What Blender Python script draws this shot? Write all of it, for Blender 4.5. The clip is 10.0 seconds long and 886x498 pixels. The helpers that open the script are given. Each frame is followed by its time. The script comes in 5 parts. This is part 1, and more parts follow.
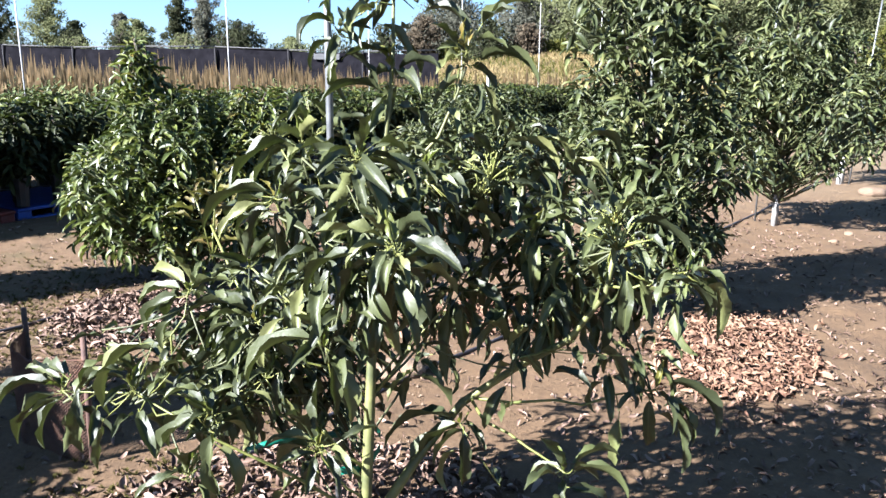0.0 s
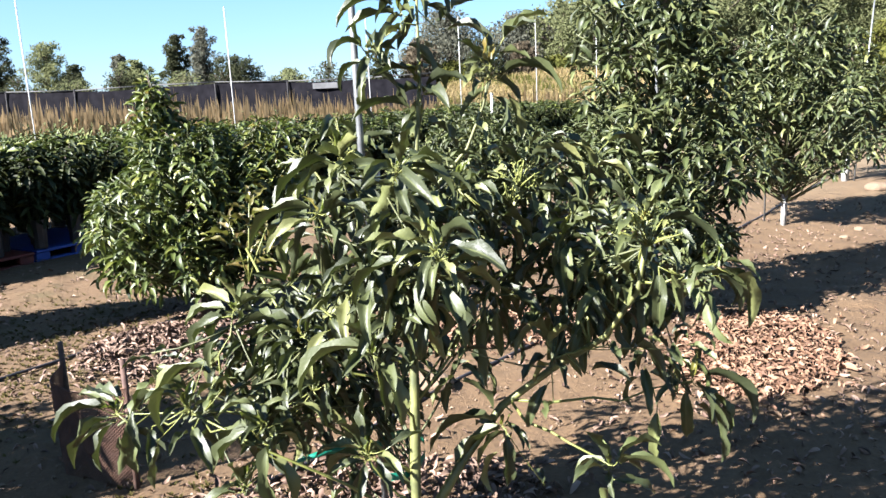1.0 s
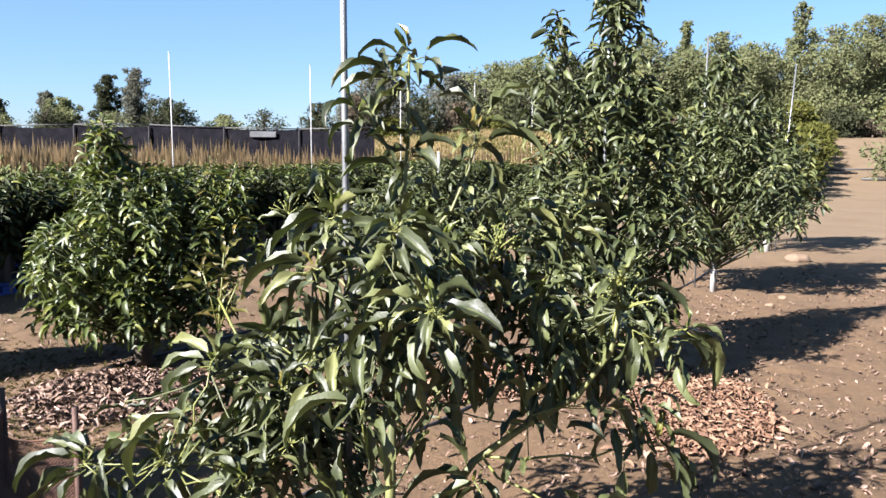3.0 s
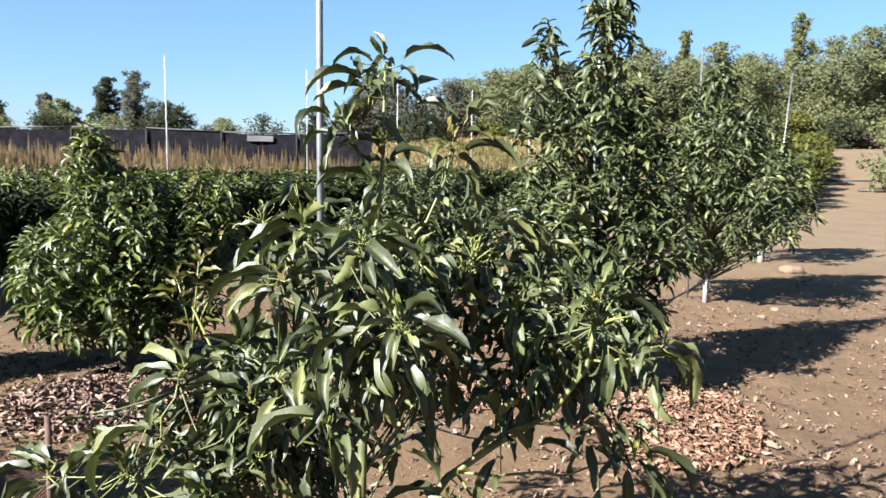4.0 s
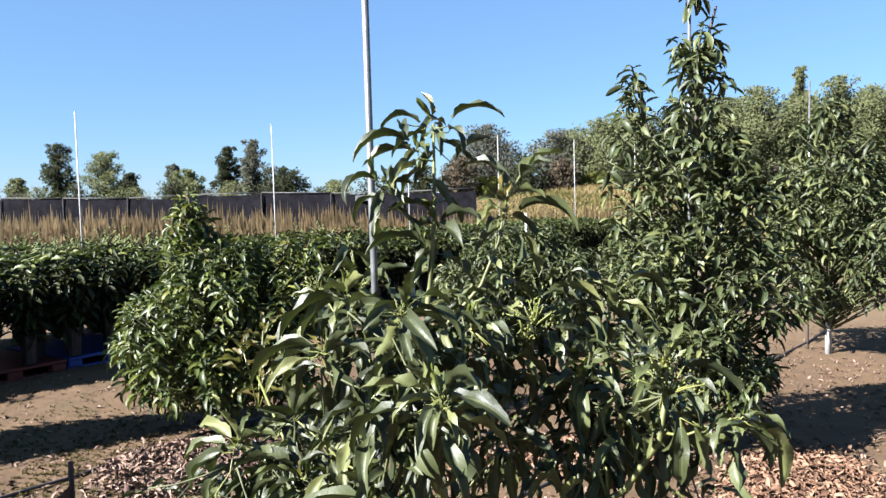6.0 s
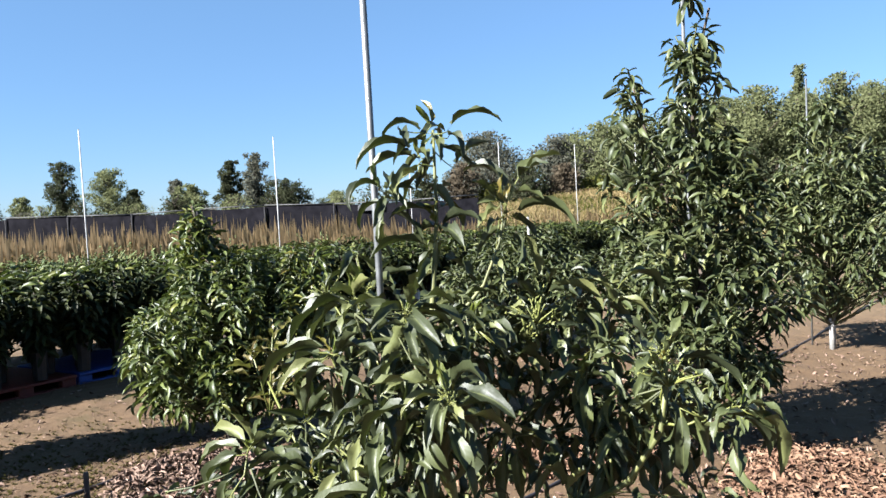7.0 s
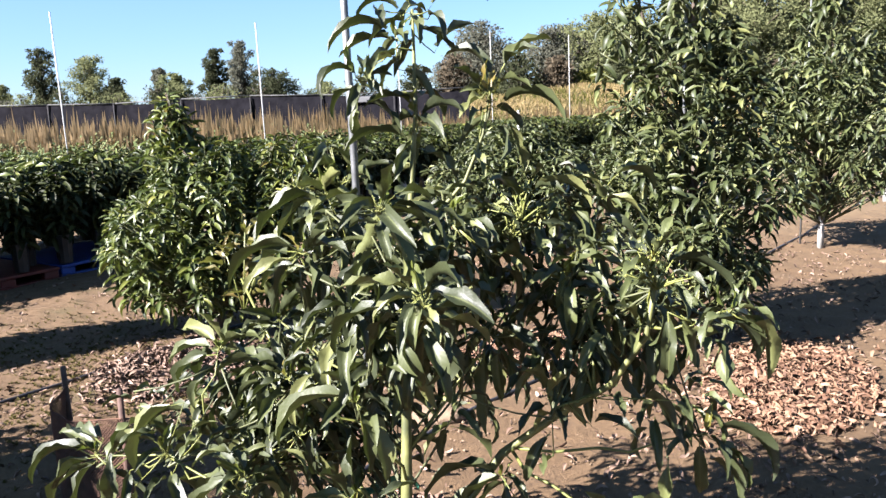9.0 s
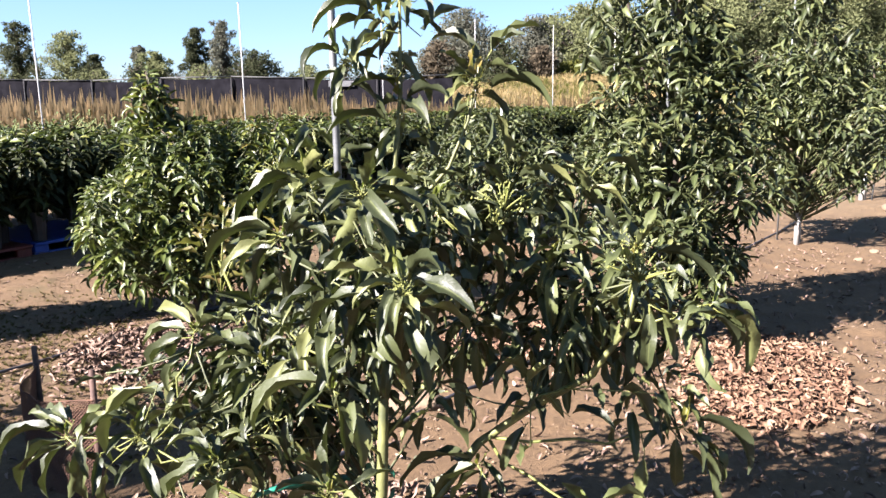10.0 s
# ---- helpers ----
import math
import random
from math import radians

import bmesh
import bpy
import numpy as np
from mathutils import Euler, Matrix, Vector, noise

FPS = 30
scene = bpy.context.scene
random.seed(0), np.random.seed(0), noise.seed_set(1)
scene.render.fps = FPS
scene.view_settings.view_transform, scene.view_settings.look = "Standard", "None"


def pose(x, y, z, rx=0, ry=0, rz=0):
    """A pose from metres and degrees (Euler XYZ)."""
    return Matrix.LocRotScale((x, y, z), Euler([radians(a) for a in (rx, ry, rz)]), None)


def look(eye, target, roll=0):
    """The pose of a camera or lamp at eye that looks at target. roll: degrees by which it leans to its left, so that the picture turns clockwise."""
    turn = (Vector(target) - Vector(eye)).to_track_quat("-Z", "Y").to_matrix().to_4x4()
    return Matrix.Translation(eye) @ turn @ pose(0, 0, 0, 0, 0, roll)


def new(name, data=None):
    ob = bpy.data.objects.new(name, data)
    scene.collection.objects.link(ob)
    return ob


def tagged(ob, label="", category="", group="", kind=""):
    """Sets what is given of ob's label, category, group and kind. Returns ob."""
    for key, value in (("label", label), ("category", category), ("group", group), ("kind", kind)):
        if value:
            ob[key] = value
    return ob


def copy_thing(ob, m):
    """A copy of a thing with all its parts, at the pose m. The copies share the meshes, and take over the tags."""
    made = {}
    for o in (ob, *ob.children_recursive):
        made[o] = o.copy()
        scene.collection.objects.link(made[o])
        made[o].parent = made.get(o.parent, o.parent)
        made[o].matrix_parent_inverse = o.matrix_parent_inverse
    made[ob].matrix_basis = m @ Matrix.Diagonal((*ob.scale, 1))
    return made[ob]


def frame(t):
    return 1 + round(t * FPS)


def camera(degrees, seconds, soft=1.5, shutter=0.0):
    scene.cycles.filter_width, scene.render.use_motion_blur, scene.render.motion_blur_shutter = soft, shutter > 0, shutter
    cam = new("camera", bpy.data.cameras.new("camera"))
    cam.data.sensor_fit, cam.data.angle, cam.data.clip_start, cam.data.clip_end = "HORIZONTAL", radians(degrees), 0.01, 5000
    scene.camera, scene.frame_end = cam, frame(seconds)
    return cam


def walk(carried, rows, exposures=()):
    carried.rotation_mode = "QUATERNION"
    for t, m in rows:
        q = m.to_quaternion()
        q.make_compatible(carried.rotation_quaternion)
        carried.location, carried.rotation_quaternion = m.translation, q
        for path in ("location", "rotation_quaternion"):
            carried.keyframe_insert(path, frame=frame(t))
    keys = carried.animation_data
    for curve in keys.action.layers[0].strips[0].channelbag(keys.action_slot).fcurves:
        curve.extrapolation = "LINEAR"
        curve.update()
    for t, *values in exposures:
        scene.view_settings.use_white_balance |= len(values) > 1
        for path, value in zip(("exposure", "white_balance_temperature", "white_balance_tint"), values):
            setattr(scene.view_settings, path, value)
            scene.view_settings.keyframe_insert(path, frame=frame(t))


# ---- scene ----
cam = camera(59.0, 10.0, soft=1.5, shutter=0.25)
PATH = [
    (0, (0.1502, 0.566, 1.5928), (-0.0336, 2.604, 1.1203), 1.0),
    (0.5, (0.1376, 0.5376, 1.5813), (-0.0578, 2.5862, 1.1582), -0.1),
    (1, (0.0766, 0.4767, 1.5729), (-0.1229, 2.5252, 1.1571), -2.3),
    (1.5, (-0.041, 0.3843, 1.5645), (-0.209, 2.4381, 1.1603), -3.6),
    (2, (-0.127, 0.3434, 1.5719), (-0.3633, 2.3929, 1.1813), -2.0),
    (2.1, (-0.1323, 0.356, 1.574), (-0.4053, 2.4108, 1.2359), -2.5),
    (2.5, (-0.105, 0.378, 1.5971), (-0.2615, 2.4528, 1.3083), -0.9),
    (2.7, (-0.087, 0.382, 1.596), (-0.152, 2.363, 1.327), -0.2),
    (3.8, (-0.054, 0.454, 1.608), (-0.026, 2.438, 1.357), 1.3),
    (4, (-0.0074, 0.442, 1.6107), (-0.0105, 2.5252, 1.3524), 1.4),
    (4.5, (0.0955, 0.5166, 1.6243), (-0.167, 2.5862, 1.3797), 0.3),
    (5, (0.127, 0.5156, 1.6433), (-0.1806, 2.5882, 1.5057), 0.1),
    (5.5, (0.1355, 0.546, 1.6422), (-0.1691, 2.6198, 1.5005), -0.3),
    (5.7, (0.145, 0.560, 1.638), (-0.139, 2.535, 1.510), -0.7),
    (6.8, (0.141, 0.538, 1.628), (-0.160, 2.513, 1.539), -2.1),
    (7, (0.1565, 0.4966, 1.6212), (-0.1522, 2.5715, 1.5236), -2.7),
    (7.5, (0.1491, 0.5219, 1.6044), (-0.1922, 2.5872, 1.4354), -3.0),
    (8, (0.1659, 0.5775, 1.6128), (-0.0756, 2.6408, 1.302), -4.5),
    (8.5, (0.1806, 0.629, 1.6118), (0.0199, 2.6954, 1.2695), -2.0),
    (9, (0.1659, 0.6321, 1.6097), (-0.1229, 2.6775, 1.2306), -2.1),
    (9.5, (0.1659, 0.651, 1.6023), (-0.0368, 2.7058, 1.2201), -0.2),
    (10, (0.1565, 0.6521, 1.6044), (-0.0766, 2.6974, 1.1918), -0.4),
]
walk(cam, [(t, look(eye, target, roll)) for t, eye, target, roll in PATH],
     exposures=[(0, 3.26, 5600, 15), (1, 3.26, 5900, 13), (1.5, 3.26, 5950, 16), (2.5, 2.96, 5950, 19), (4, 2.91, 5950, 12), (5.5, 2.87, 5850, 13), (7.5, 2.78, 5850, 11), (8, 2.80, 5800, 11), (8.5, 3.02, 5900, 14), (9.5, 3.19, 6100, 19), (10, 3.24, 6150, 20)])

# ---- light ----
SUN_FROM = Vector((-0.805, -0.593, 0.0)).normalized()
SUN_ELEV = radians(33)
world = bpy.data.worlds.new("world")
scene.world = world
world.use_nodes = True
wn = world.node_tree.nodes
sky = wn.new("ShaderNodeTexSky")
sky.sky_type = 'NISHITA'
sky.sun_disc = False
sky.sun_elevation = SUN_ELEV
sky.sun_rotation = math.atan2(SUN_FROM.x, SUN_FROM.y)
sky.altitude = 200
sky.air_density = 1.0
sky.dust_density = 0.15
sky.ozone_density = 3.5
wn["Background"].inputs["Strength"].default_value = 0.0208
tint = wn.new("ShaderNodeMix")
tint.data_type, tint.blend_type = 'RGBA', 'MULTIPLY'
tint.inputs[0].default_value = 1.0
tint.inputs[7].default_value = (0.86, 0.96, 1.14, 1)
world.node_tree.links.new(sky.outputs[0], tint.inputs[6])
haze = wn.new("ShaderNodeMix")
haze.data_type = 'RGBA'
haze.inputs[0].default_value = 0.35
haze.inputs[7].default_value = (2.7, 4.7, 6.4, 1)
world.node_tree.links.new(tint.outputs[2], haze.inputs[6])
world.node_tree.links.new(haze.outputs[2], wn["Background"].inputs["Color"])
sun_data = bpy.data.lights.new("sun", 'SUN')
sun_data.energy = 5.0
sun_data.angle = radians(0.5)
sun_data.color = (1.0, 0.94, 0.85)
sun = new("sun", sun_data)
sun_way = SUN_FROM * math.cos(SUN_ELEV) + Vector((0, 0, math.sin(SUN_ELEV)))
sun.matrix_world = look(sun_way * 30, (0, 0, 0))


# ---- materials ----
class Mat:
    """A small builder for node materials."""

    def __init__(self, name, rough=0.6, spec=0.5, metal=0.0):
        self.m = bpy.data.materials.new(name)
        self.m.use_nodes = True
        self.t = self.m.node_tree
        self.b = self.t.nodes["Principled BSDF"]
        self.b.inputs["Roughness"].default_value = rough
        self.b.inputs["Specular IOR Level"].default_value = spec
        self.b.inputs["Metallic"].default_value = metal

    def node(self, kind, **values):
        n = self.t.nodes.new("ShaderNode" + kind)
        for k, v in values.items():
            n.inputs[k].default_value = v
        return n

    def link(self, a, b):
        self.t.links.new(a, b)

    def coords(self):
        return self.node("TexCoord").outputs["Object"]

    def world_coords(self):
        return self.node("NewGeometry").outputs["Position"]

    def noise(self, scale, detail=4.0, vec=None, rough=0.55):
        n = self.node("TexNoise", Scale=scale, Detail=detail, Roughness=rough)
        self.link(vec if vec is not None else self.coords(), n.inputs["Vector"])
        return n.outputs["Fac"]

    def ramp(self, fac, stops):
        r = self.t.nodes.new("ShaderNodeValToRGB")
        e = r.color_ramp.elements
        while len(e) < len(stops):
            e.new(0.5)
        for s, (p, c) in zip(e, stops):
            s.position, s.color = p, (*c, 1)
        self.link(fac, r.inputs["Fac"])
        return r.outputs["Color"]

    def mix(self, fac, a, b, blend='MIX'):
        n = self.t.nodes.new("ShaderNodeMix")
        n.data_type, n.blend_type = 'RGBA', blend
        for k, v in ((0, fac), (6, a), (7, b)):
            if isinstance(v, (int, float)):
                n.inputs[k].default_value = v
            elif isinstance(v, tuple):
                n.inputs[k].default_value = (*v, 1)
            else:
                self.link(v, n.inputs[k])
        return n.outputs[2]

    def math(self, op, a, b=0.0):
        n = self.t.nodes.new("ShaderNodeMath")
        n.operation = op
        for k, v in ((0, a), (1, b)):
            if isinstance(v, (int, float)):
                n.inputs[k].default_value = v
            else:
                self.link(v, n.inputs[k])
        return n.outputs[0]

    def colour(self, c):
        if isinstance(c, tuple):
            self.b.inputs["Base Color"].default_value = (*c, 1)
        else:
            self.link(c, self.b.inputs["Base Color"])

    def bump(self, h, strength=0.3, distance=0.01):
        n = self.node("Bump", Strength=strength, Distance=distance)
        self.link(h, n.inputs["Height"])
        self.link(n.outputs[0], self.b.inputs["Normal"])

    def random(self):
        """One random value for each loose piece, joined or not."""
        a = self.node("ObjectInfo").outputs["Random"]
        g = self.node("NewGeometry").outputs["Random Per Island"]
        return self.math('FRACT', self.math('ADD', a, g))


def simple(name, a, b, scale=20, rough=0.6, spec=0.4, metal=0.0, bump=0.2, dist=0.004, low=0.35, high=0.65):
    m = Mat(name, rough, spec, metal)
    f = m.noise(scale, 5)
    m.colour(m.ramp(f, [(low, a), (high, b)]))
    m.bump(m.noise(scale * 4, 4), bump, dist)
    return m.m


def leaf_material(name, stops, rib, rough=0.34, glow=0.22, gloss=0.5):
    """Leathery leaf with a pale midrib, side veins and a little light let through."""
    m = Mat(name, rough, gloss)
    base = m.ramp(m.random(), stops)
    uv = m.node("UVMap").outputs[0]
    sep = m.node("SeparateXYZ")
    m.link(uv, sep.inputs[0])
    off = m.math('ABSOLUTE', m.math('SUBTRACT', sep.outputs[0], 0.5))
    ribmask = m.math('SUBTRACT', 1.0, m.math('MULTIPLY', off, 16.0))
    ribmask = m.math('MAXIMUM', ribmask, 0.0)
    veins = m.math('SINE', m.math('MULTIPLY', m.math('SUBTRACT', sep.outputs[1], m.math('MULTIPLY', off, 0.35)), 75.0))
    mottled = m.mix(m.math('MULTIPLY', m.noise(14, 4), 0.5), base, (0.0272, 0.0340, 0.0136))
    col = m.mix(m.math('MULTIPLY', ribmask, 0.75), mottled, rib)
    m.colour(col)
    h = m.math('ADD', m.math('MULTIPLY', veins, 0.05), m.noise(30, 3))
    m.bump(h, 0.30, 0.003)
    tr = m.node("BsdfTranslucent")
    m.link(m.mix(0.4, col, (0.0749, 0.1089, 0.0109)), tr.inputs["Color"])
    mx = m.node("MixShader", Fac=glow)
    out = m.t.nodes["Material Output"]
    m.link(m.b.outputs[0], mx.inputs[1])
    m.link(tr.outputs[0], mx.inputs[2])
    m.link(mx.outputs[0], out.inputs["Surface"])
    return m.m


GREEN = [(0.0, (0.0130, 0.0165, 0.0066)), (0.45, (0.0285, 0.0345, 0.0118)), (0.8, (0.0600, 0.0690, 0.0230)), (1.0, (0.1080, 0.1110, 0.0370))]
MID = [(0.0, (0.0125, 0.0170, 0.0066)), (0.5, (0.0320, 0.0400, 0.0134)), (0.85, (0.0690, 0.0790, 0.0275)), (1.0, (0.1250, 0.1280, 0.0450))]
FRESH = [(0.0, (0.0500, 0.0685, 0.0100)), (0.6, (0.0900, 0.1050, 0.0140)), (1.0, (0.1450, 0.1050, 0.0190))]
M_LEAF = leaf_material("leaf_dark", GREEN, (0.0685, 0.0776, 0.0274), 0.50, 0.10, 0.34)
M_LEAF2 = leaf_material("leaf_mid", MID, (0.0593, 0.0776, 0.0228), 0.50, 0.10, 0.26)
# near-black tone: the shade on the nursery row's side, put into the colour
M_LEAF_SHADED = leaf_material("leaf_shaded", [(0.0, (0.0045, 0.0062, 0.0020)), (0.5, (0.0100, 0.0130, 0.0032)), (0.85, (0.0230, 0.0270, 0.0060)), (1.0, (0.0480, 0.0490, 0.0100))], (0.0260, 0.0320, 0.0085), 0.55, 0.02, 0.10)
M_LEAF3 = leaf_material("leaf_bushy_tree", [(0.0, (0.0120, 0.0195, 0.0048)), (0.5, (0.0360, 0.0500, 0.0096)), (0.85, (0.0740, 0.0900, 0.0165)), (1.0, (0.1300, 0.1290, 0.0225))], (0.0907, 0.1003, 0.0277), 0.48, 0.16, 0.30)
M_FRESH = leaf_material("leaf_young", FRESH, (0.1369, 0.1462, 0.0365), 0.4, 0.35)
M_BRONZE = leaf_material("leaf_bronze", [(0.0, (0.0913, 0.0593, 0.0160)), (1.0, (0.1096, 0.1004, 0.0228))], (0.1369, 0.1278, 0.0365), 0.4, 0.35)
M_TWIG = simple("green_twig", (0.0292, 0.0345, 0.0117), (0.0584, 0.0637, 0.0212), 25, 0.6)
M_STEM = simple("green_stem", (0.066, 0.076, 0.015), (0.108, 0.112, 0.027), 25, 0.5)
M_TRUNK = simple("young_trunk", (0.040, 0.046, 0.014), (0.118, 0.120, 0.036), 11, 0.6, bump=0.4)
M_BARK = simple("bark", (0.0266, 0.0191, 0.0133), (0.0611, 0.0452, 0.0308), 14, 0.85, bump=0.6, dist=0.01)
M_FLOWER = simple("flower_buds", (0.070, 0.082, 0.016), (0.120, 0.124, 0.028), 40, 0.6)
M_WHITE_TRUNK = simple("whitewashed_bark", (0.185, 0.178, 0.162), (0.255, 0.248, 0.230), 16, 0.8, bump=0.4)
M_STEEL = simple("galvanised_steel", (0.090, 0.094, 0.094), (0.135, 0.140, 0.140), 22, 0.45, 0.5, 0.55)
M_POLE = simple("white_pole", (0.20, 0.20, 0.195), (0.27, 0.27, 0.262), 12, 0.5, 0.5)
M_TIE = simple("green_tape", (0.0042, 0.0849, 0.0531), (0.0080, 0.1274, 0.0796), 30, 0.4)
M_HOSE = simple("black_hose", (0.0095, 0.0090, 0.0106), (0.0266, 0.0239, 0.0266), 30, 0.5)
M_RUST = simple("rusty_wire", (0.034, 0.014, 0.007), (0.075, 0.034, 0.018), 12, 0.9)
M_PEG = simple("weathered_peg", (0.0239, 0.0170, 0.0138), (0.0584, 0.0398, 0.0292), 30, 0.85, bump=0.5)
M_PEG2 = simple("rusty_peg", (0.0319, 0.0143, 0.0095), (0.0573, 0.0287, 0.0175), 30, 0.8, bump=0.5)
M_STONE = simple("stone", (0.0850, 0.0560, 0.0340), (0.1260, 0.0870, 0.0540), 9, 0.9, bump=0.6, dist=0.02)
M_POT = simple("black_pot", (0.0053, 0.0053, 0.0059), (0.0133, 0.0133, 0.0138), 12, 0.5)
M_SLEEVE = simple("pale_sleeve", (0.2389, 0.2495, 0.2548), (0.3503, 0.3610, 0.3610), 10, 0.6)
M_RED = simple("red_plastic", (0.0637, 0.0095, 0.0064), (0.0955, 0.0159, 0.0106), 10, 0.5)
M_BLUE = simple("blue_plastic", (0.0064, 0.0266, 0.1380), (0.0133, 0.0425, 0.1911), 10, 0.5)
M_CLOTH = simple("shade_cloth", (0.0044, 0.0042, 0.0054), (0.0088, 0.0084, 0.0104), 3, 0.95, 0.03, bump=0.5, dist=0.03)
M_TARP = simple("pale_tarp", (0.0400, 0.0410, 0.0430), (0.0660, 0.0670, 0.0690), 3, 0.8)
M_FENCE_POST = simple("fence_post", (0.0060, 0.0057, 0.0066), (0.0115, 0.0108, 0.0115), 8, 0.9)
M_RAIL = simple("pale_rail", (0.0260, 0.0260, 0.0260), (0.0255, 0.0255, 0.0244), 6, 0.6)


def litter_material(name, stops, dark):
    m = Mat(name, 0.75, 0.25)
    base = m.ramp(m.random(), stops)
    m.colour(m.mix(m.math('MULTIPLY', m.noise(18, 4), 0.5), base, dark))
    m.bump(m.noise(40, 4), 0.4, 0.004)
    return m.m


M_LITTER = litter_material("dry_leaf", [(0.0, (0.0274, 0.0132, 0.0078)), (0.25, (0.0720, 0.0364, 0.0207)), (0.55, (0.1336, 0.0750, 0.0443)), (0.88, (0.1795, 0.1092, 0.0679)), (1.0, (0.2124, 0.1493, 0.0963))], (0.0891, 0.0481, 0.0271))
M_LITTER_OLD = litter_material("old_dry_leaf", [(0.0, (0.0300, 0.0170, 0.0110)), (0.3, (0.0760, 0.0460, 0.0310)), (0.6, (0.1300, 0.0850, 0.0600)), (0.9, (0.1850, 0.1260, 0.0930)), (1.0, (0.2500, 0.1800, 0.1400))], (0.0800, 0.0480, 0.0330))


def dirt_material():
    m = Mat("dirt", 0.92, 0.25)
    p = m.world_coords()
    big = m.noise(0.35, 3, p)
    mid = m.noise(2.6, 6, p, 0.65)
    fine = m.noise(38, 6, p, 0.7)
    c = m.ramp(mid, [(0.28, (0.0470, 0.0275, 0.0130)), (0.5, (0.0745, 0.0459, 0.0225)), (0.72, (0.0950, 0.0607, 0.0316))])
    c = m.mix(m.ramp(big, [(0.35, (0, 0, 0)), (0.65, (0.6, 0.6, 0.6))]), c, (0.0915, 0.0565, 0.0276))
    c = m.mix(m.ramp(fine, [(0.35, (0.55, 0.55, 0.55)), (0.6, (0, 0, 0))]), c, (0.0379, 0.0222, 0.0111))
    v = m.node("TexVoronoi", Scale=26.0)
    m.link(p, v.inputs["Vector"])
    spots = m.ramp(v.outputs["Distance"], [(0.10, (1, 1, 1)), (0.20, (0, 0, 0))])
    pick = m.ramp(m.noise(9, 2, p), [(0.55, (0, 0, 0)), (0.62, (0.7, 0.7, 0.7))])
    c = m.mix(m.mix(1.0, spots, pick, 'MULTIPLY'), c, (0.1145, 0.0798, 0.0454))
    away = m.node("MapRange")
    sep0 = m.node("SeparateXYZ")
    m.link(p, sep0.inputs[0])
    m.link(sep0.outputs[1], away.inputs[0])
    away.inputs[1].default_value, away.inputs[2].default_value = 8.0, 15.0
    c = m.mix(m.math('MULTIPLY', away.outputs[0], m.ramp(m.noise(0.9, 5, p), [(0.3, (0.35, 0.35, 0.35)), (0.6, (0.95, 0.95, 0.95))])), c, (0.0965, 0.0691, 0.0390))
    # green film of weeds in patches, away from the road
    sep = m.node("SeparateXYZ")
    m.link(p, sep.inputs[0])
    weed = m.ramp(m.noise(1.7, 5, p, 0.7), [(0.50, (0, 0, 0)), (0.66, (0.55, 0.55, 0.55))])
    side = m.node("MapRange")
    m.link(sep.outputs[0], side.inputs[0])
    side.inputs[1].default_value, side.inputs[2].default_value = -1.2, -2.6
    c = m.mix(m.math('MULTIPLY', side.outputs[0], weed), c, (0.0342, 0.0307, 0.0093))
    # dry grass and scrub colour far off
    far = m.node("MapRange")
    m.link(sep.outputs[1], far.inputs[0])
    far.inputs[1].default_value, far.inputs[2].default_value = 26.0, 40.0
    scrub = m.ramp(m.noise(0.25, 6, p, 0.7), [(0.35, (0.0367, 0.0359, 0.0103)), (0.65, (0.0776, 0.0569, 0.0199))])
    left = m.node("MapRange")
    m.link(m.math('SUBTRACT', sep.outputs[0], m.math('MULTIPLY', sep.outputs[1], 0.42)), left.inputs[0])
    left.inputs[1].default_value, left.inputs[2].default_value = 1.0, -1.5
    c = m.mix(m.math('MULTIPLY', far.outputs[0], left.outputs[0]), c, scrub)
    m.colour(c)
    h = m.math('ADD', m.math('MULTIPLY', mid, 0.8), m.math('MULTIPLY', fine, 0.5))
    m.bump(h, 0.8, 0.03)
    return m.m


M_DIRT = dirt_material()


# ---- small builders ----
def mesh_from(name, verts, faces, mats, uvs=None, slots=None, smooth=True):
    me = bpy.data.meshes.new(name)
    me.from_pydata([tuple(v) for v in verts], [], [tuple(f) for f in faces])
    for m in mats:
        me.materials.append(m)
    if uvs is not None:
        layer = me.uv_layers.new(name="UVMap")
        layer.data.foreach_set("uv", np.asarray(uvs, dtype=np.float32).ravel())
    if slots is not None:
        me.polygons.foreach_set("material_index", np.asarray(slots, dtype=np.int32))
    me.polygons.foreach_set("use_smooth", [smooth] * len(me.polygons))
    me.update()
    return me


def part_mesh(name, me, parent, label="", m=None, kind=""):
    ob = new(name, me)
    ob.parent = parent
    if m is not None:
        ob.matrix_basis = m
    return tagged(ob, label, kind=kind)


def part(name, bm, material, parent, label="", smooth=False):
    """Links a bmesh as one mesh object under a thing or a part."""
    me = bpy.data.meshes.new(name)
    bm.to_mesh(me)
    bm.free()
    me.materials.append(material)
    me.polygons.foreach_set("use_smooth", [smooth] * len(me.polygons))
    return part_mesh(name, me, parent, label)


def thing(name, place, label, category, group="", kind=""):
    ob = new(name)
    ob.empty_display_size = 0.1
    ob.location = place
    return tagged(ob, label, category, group, kind)


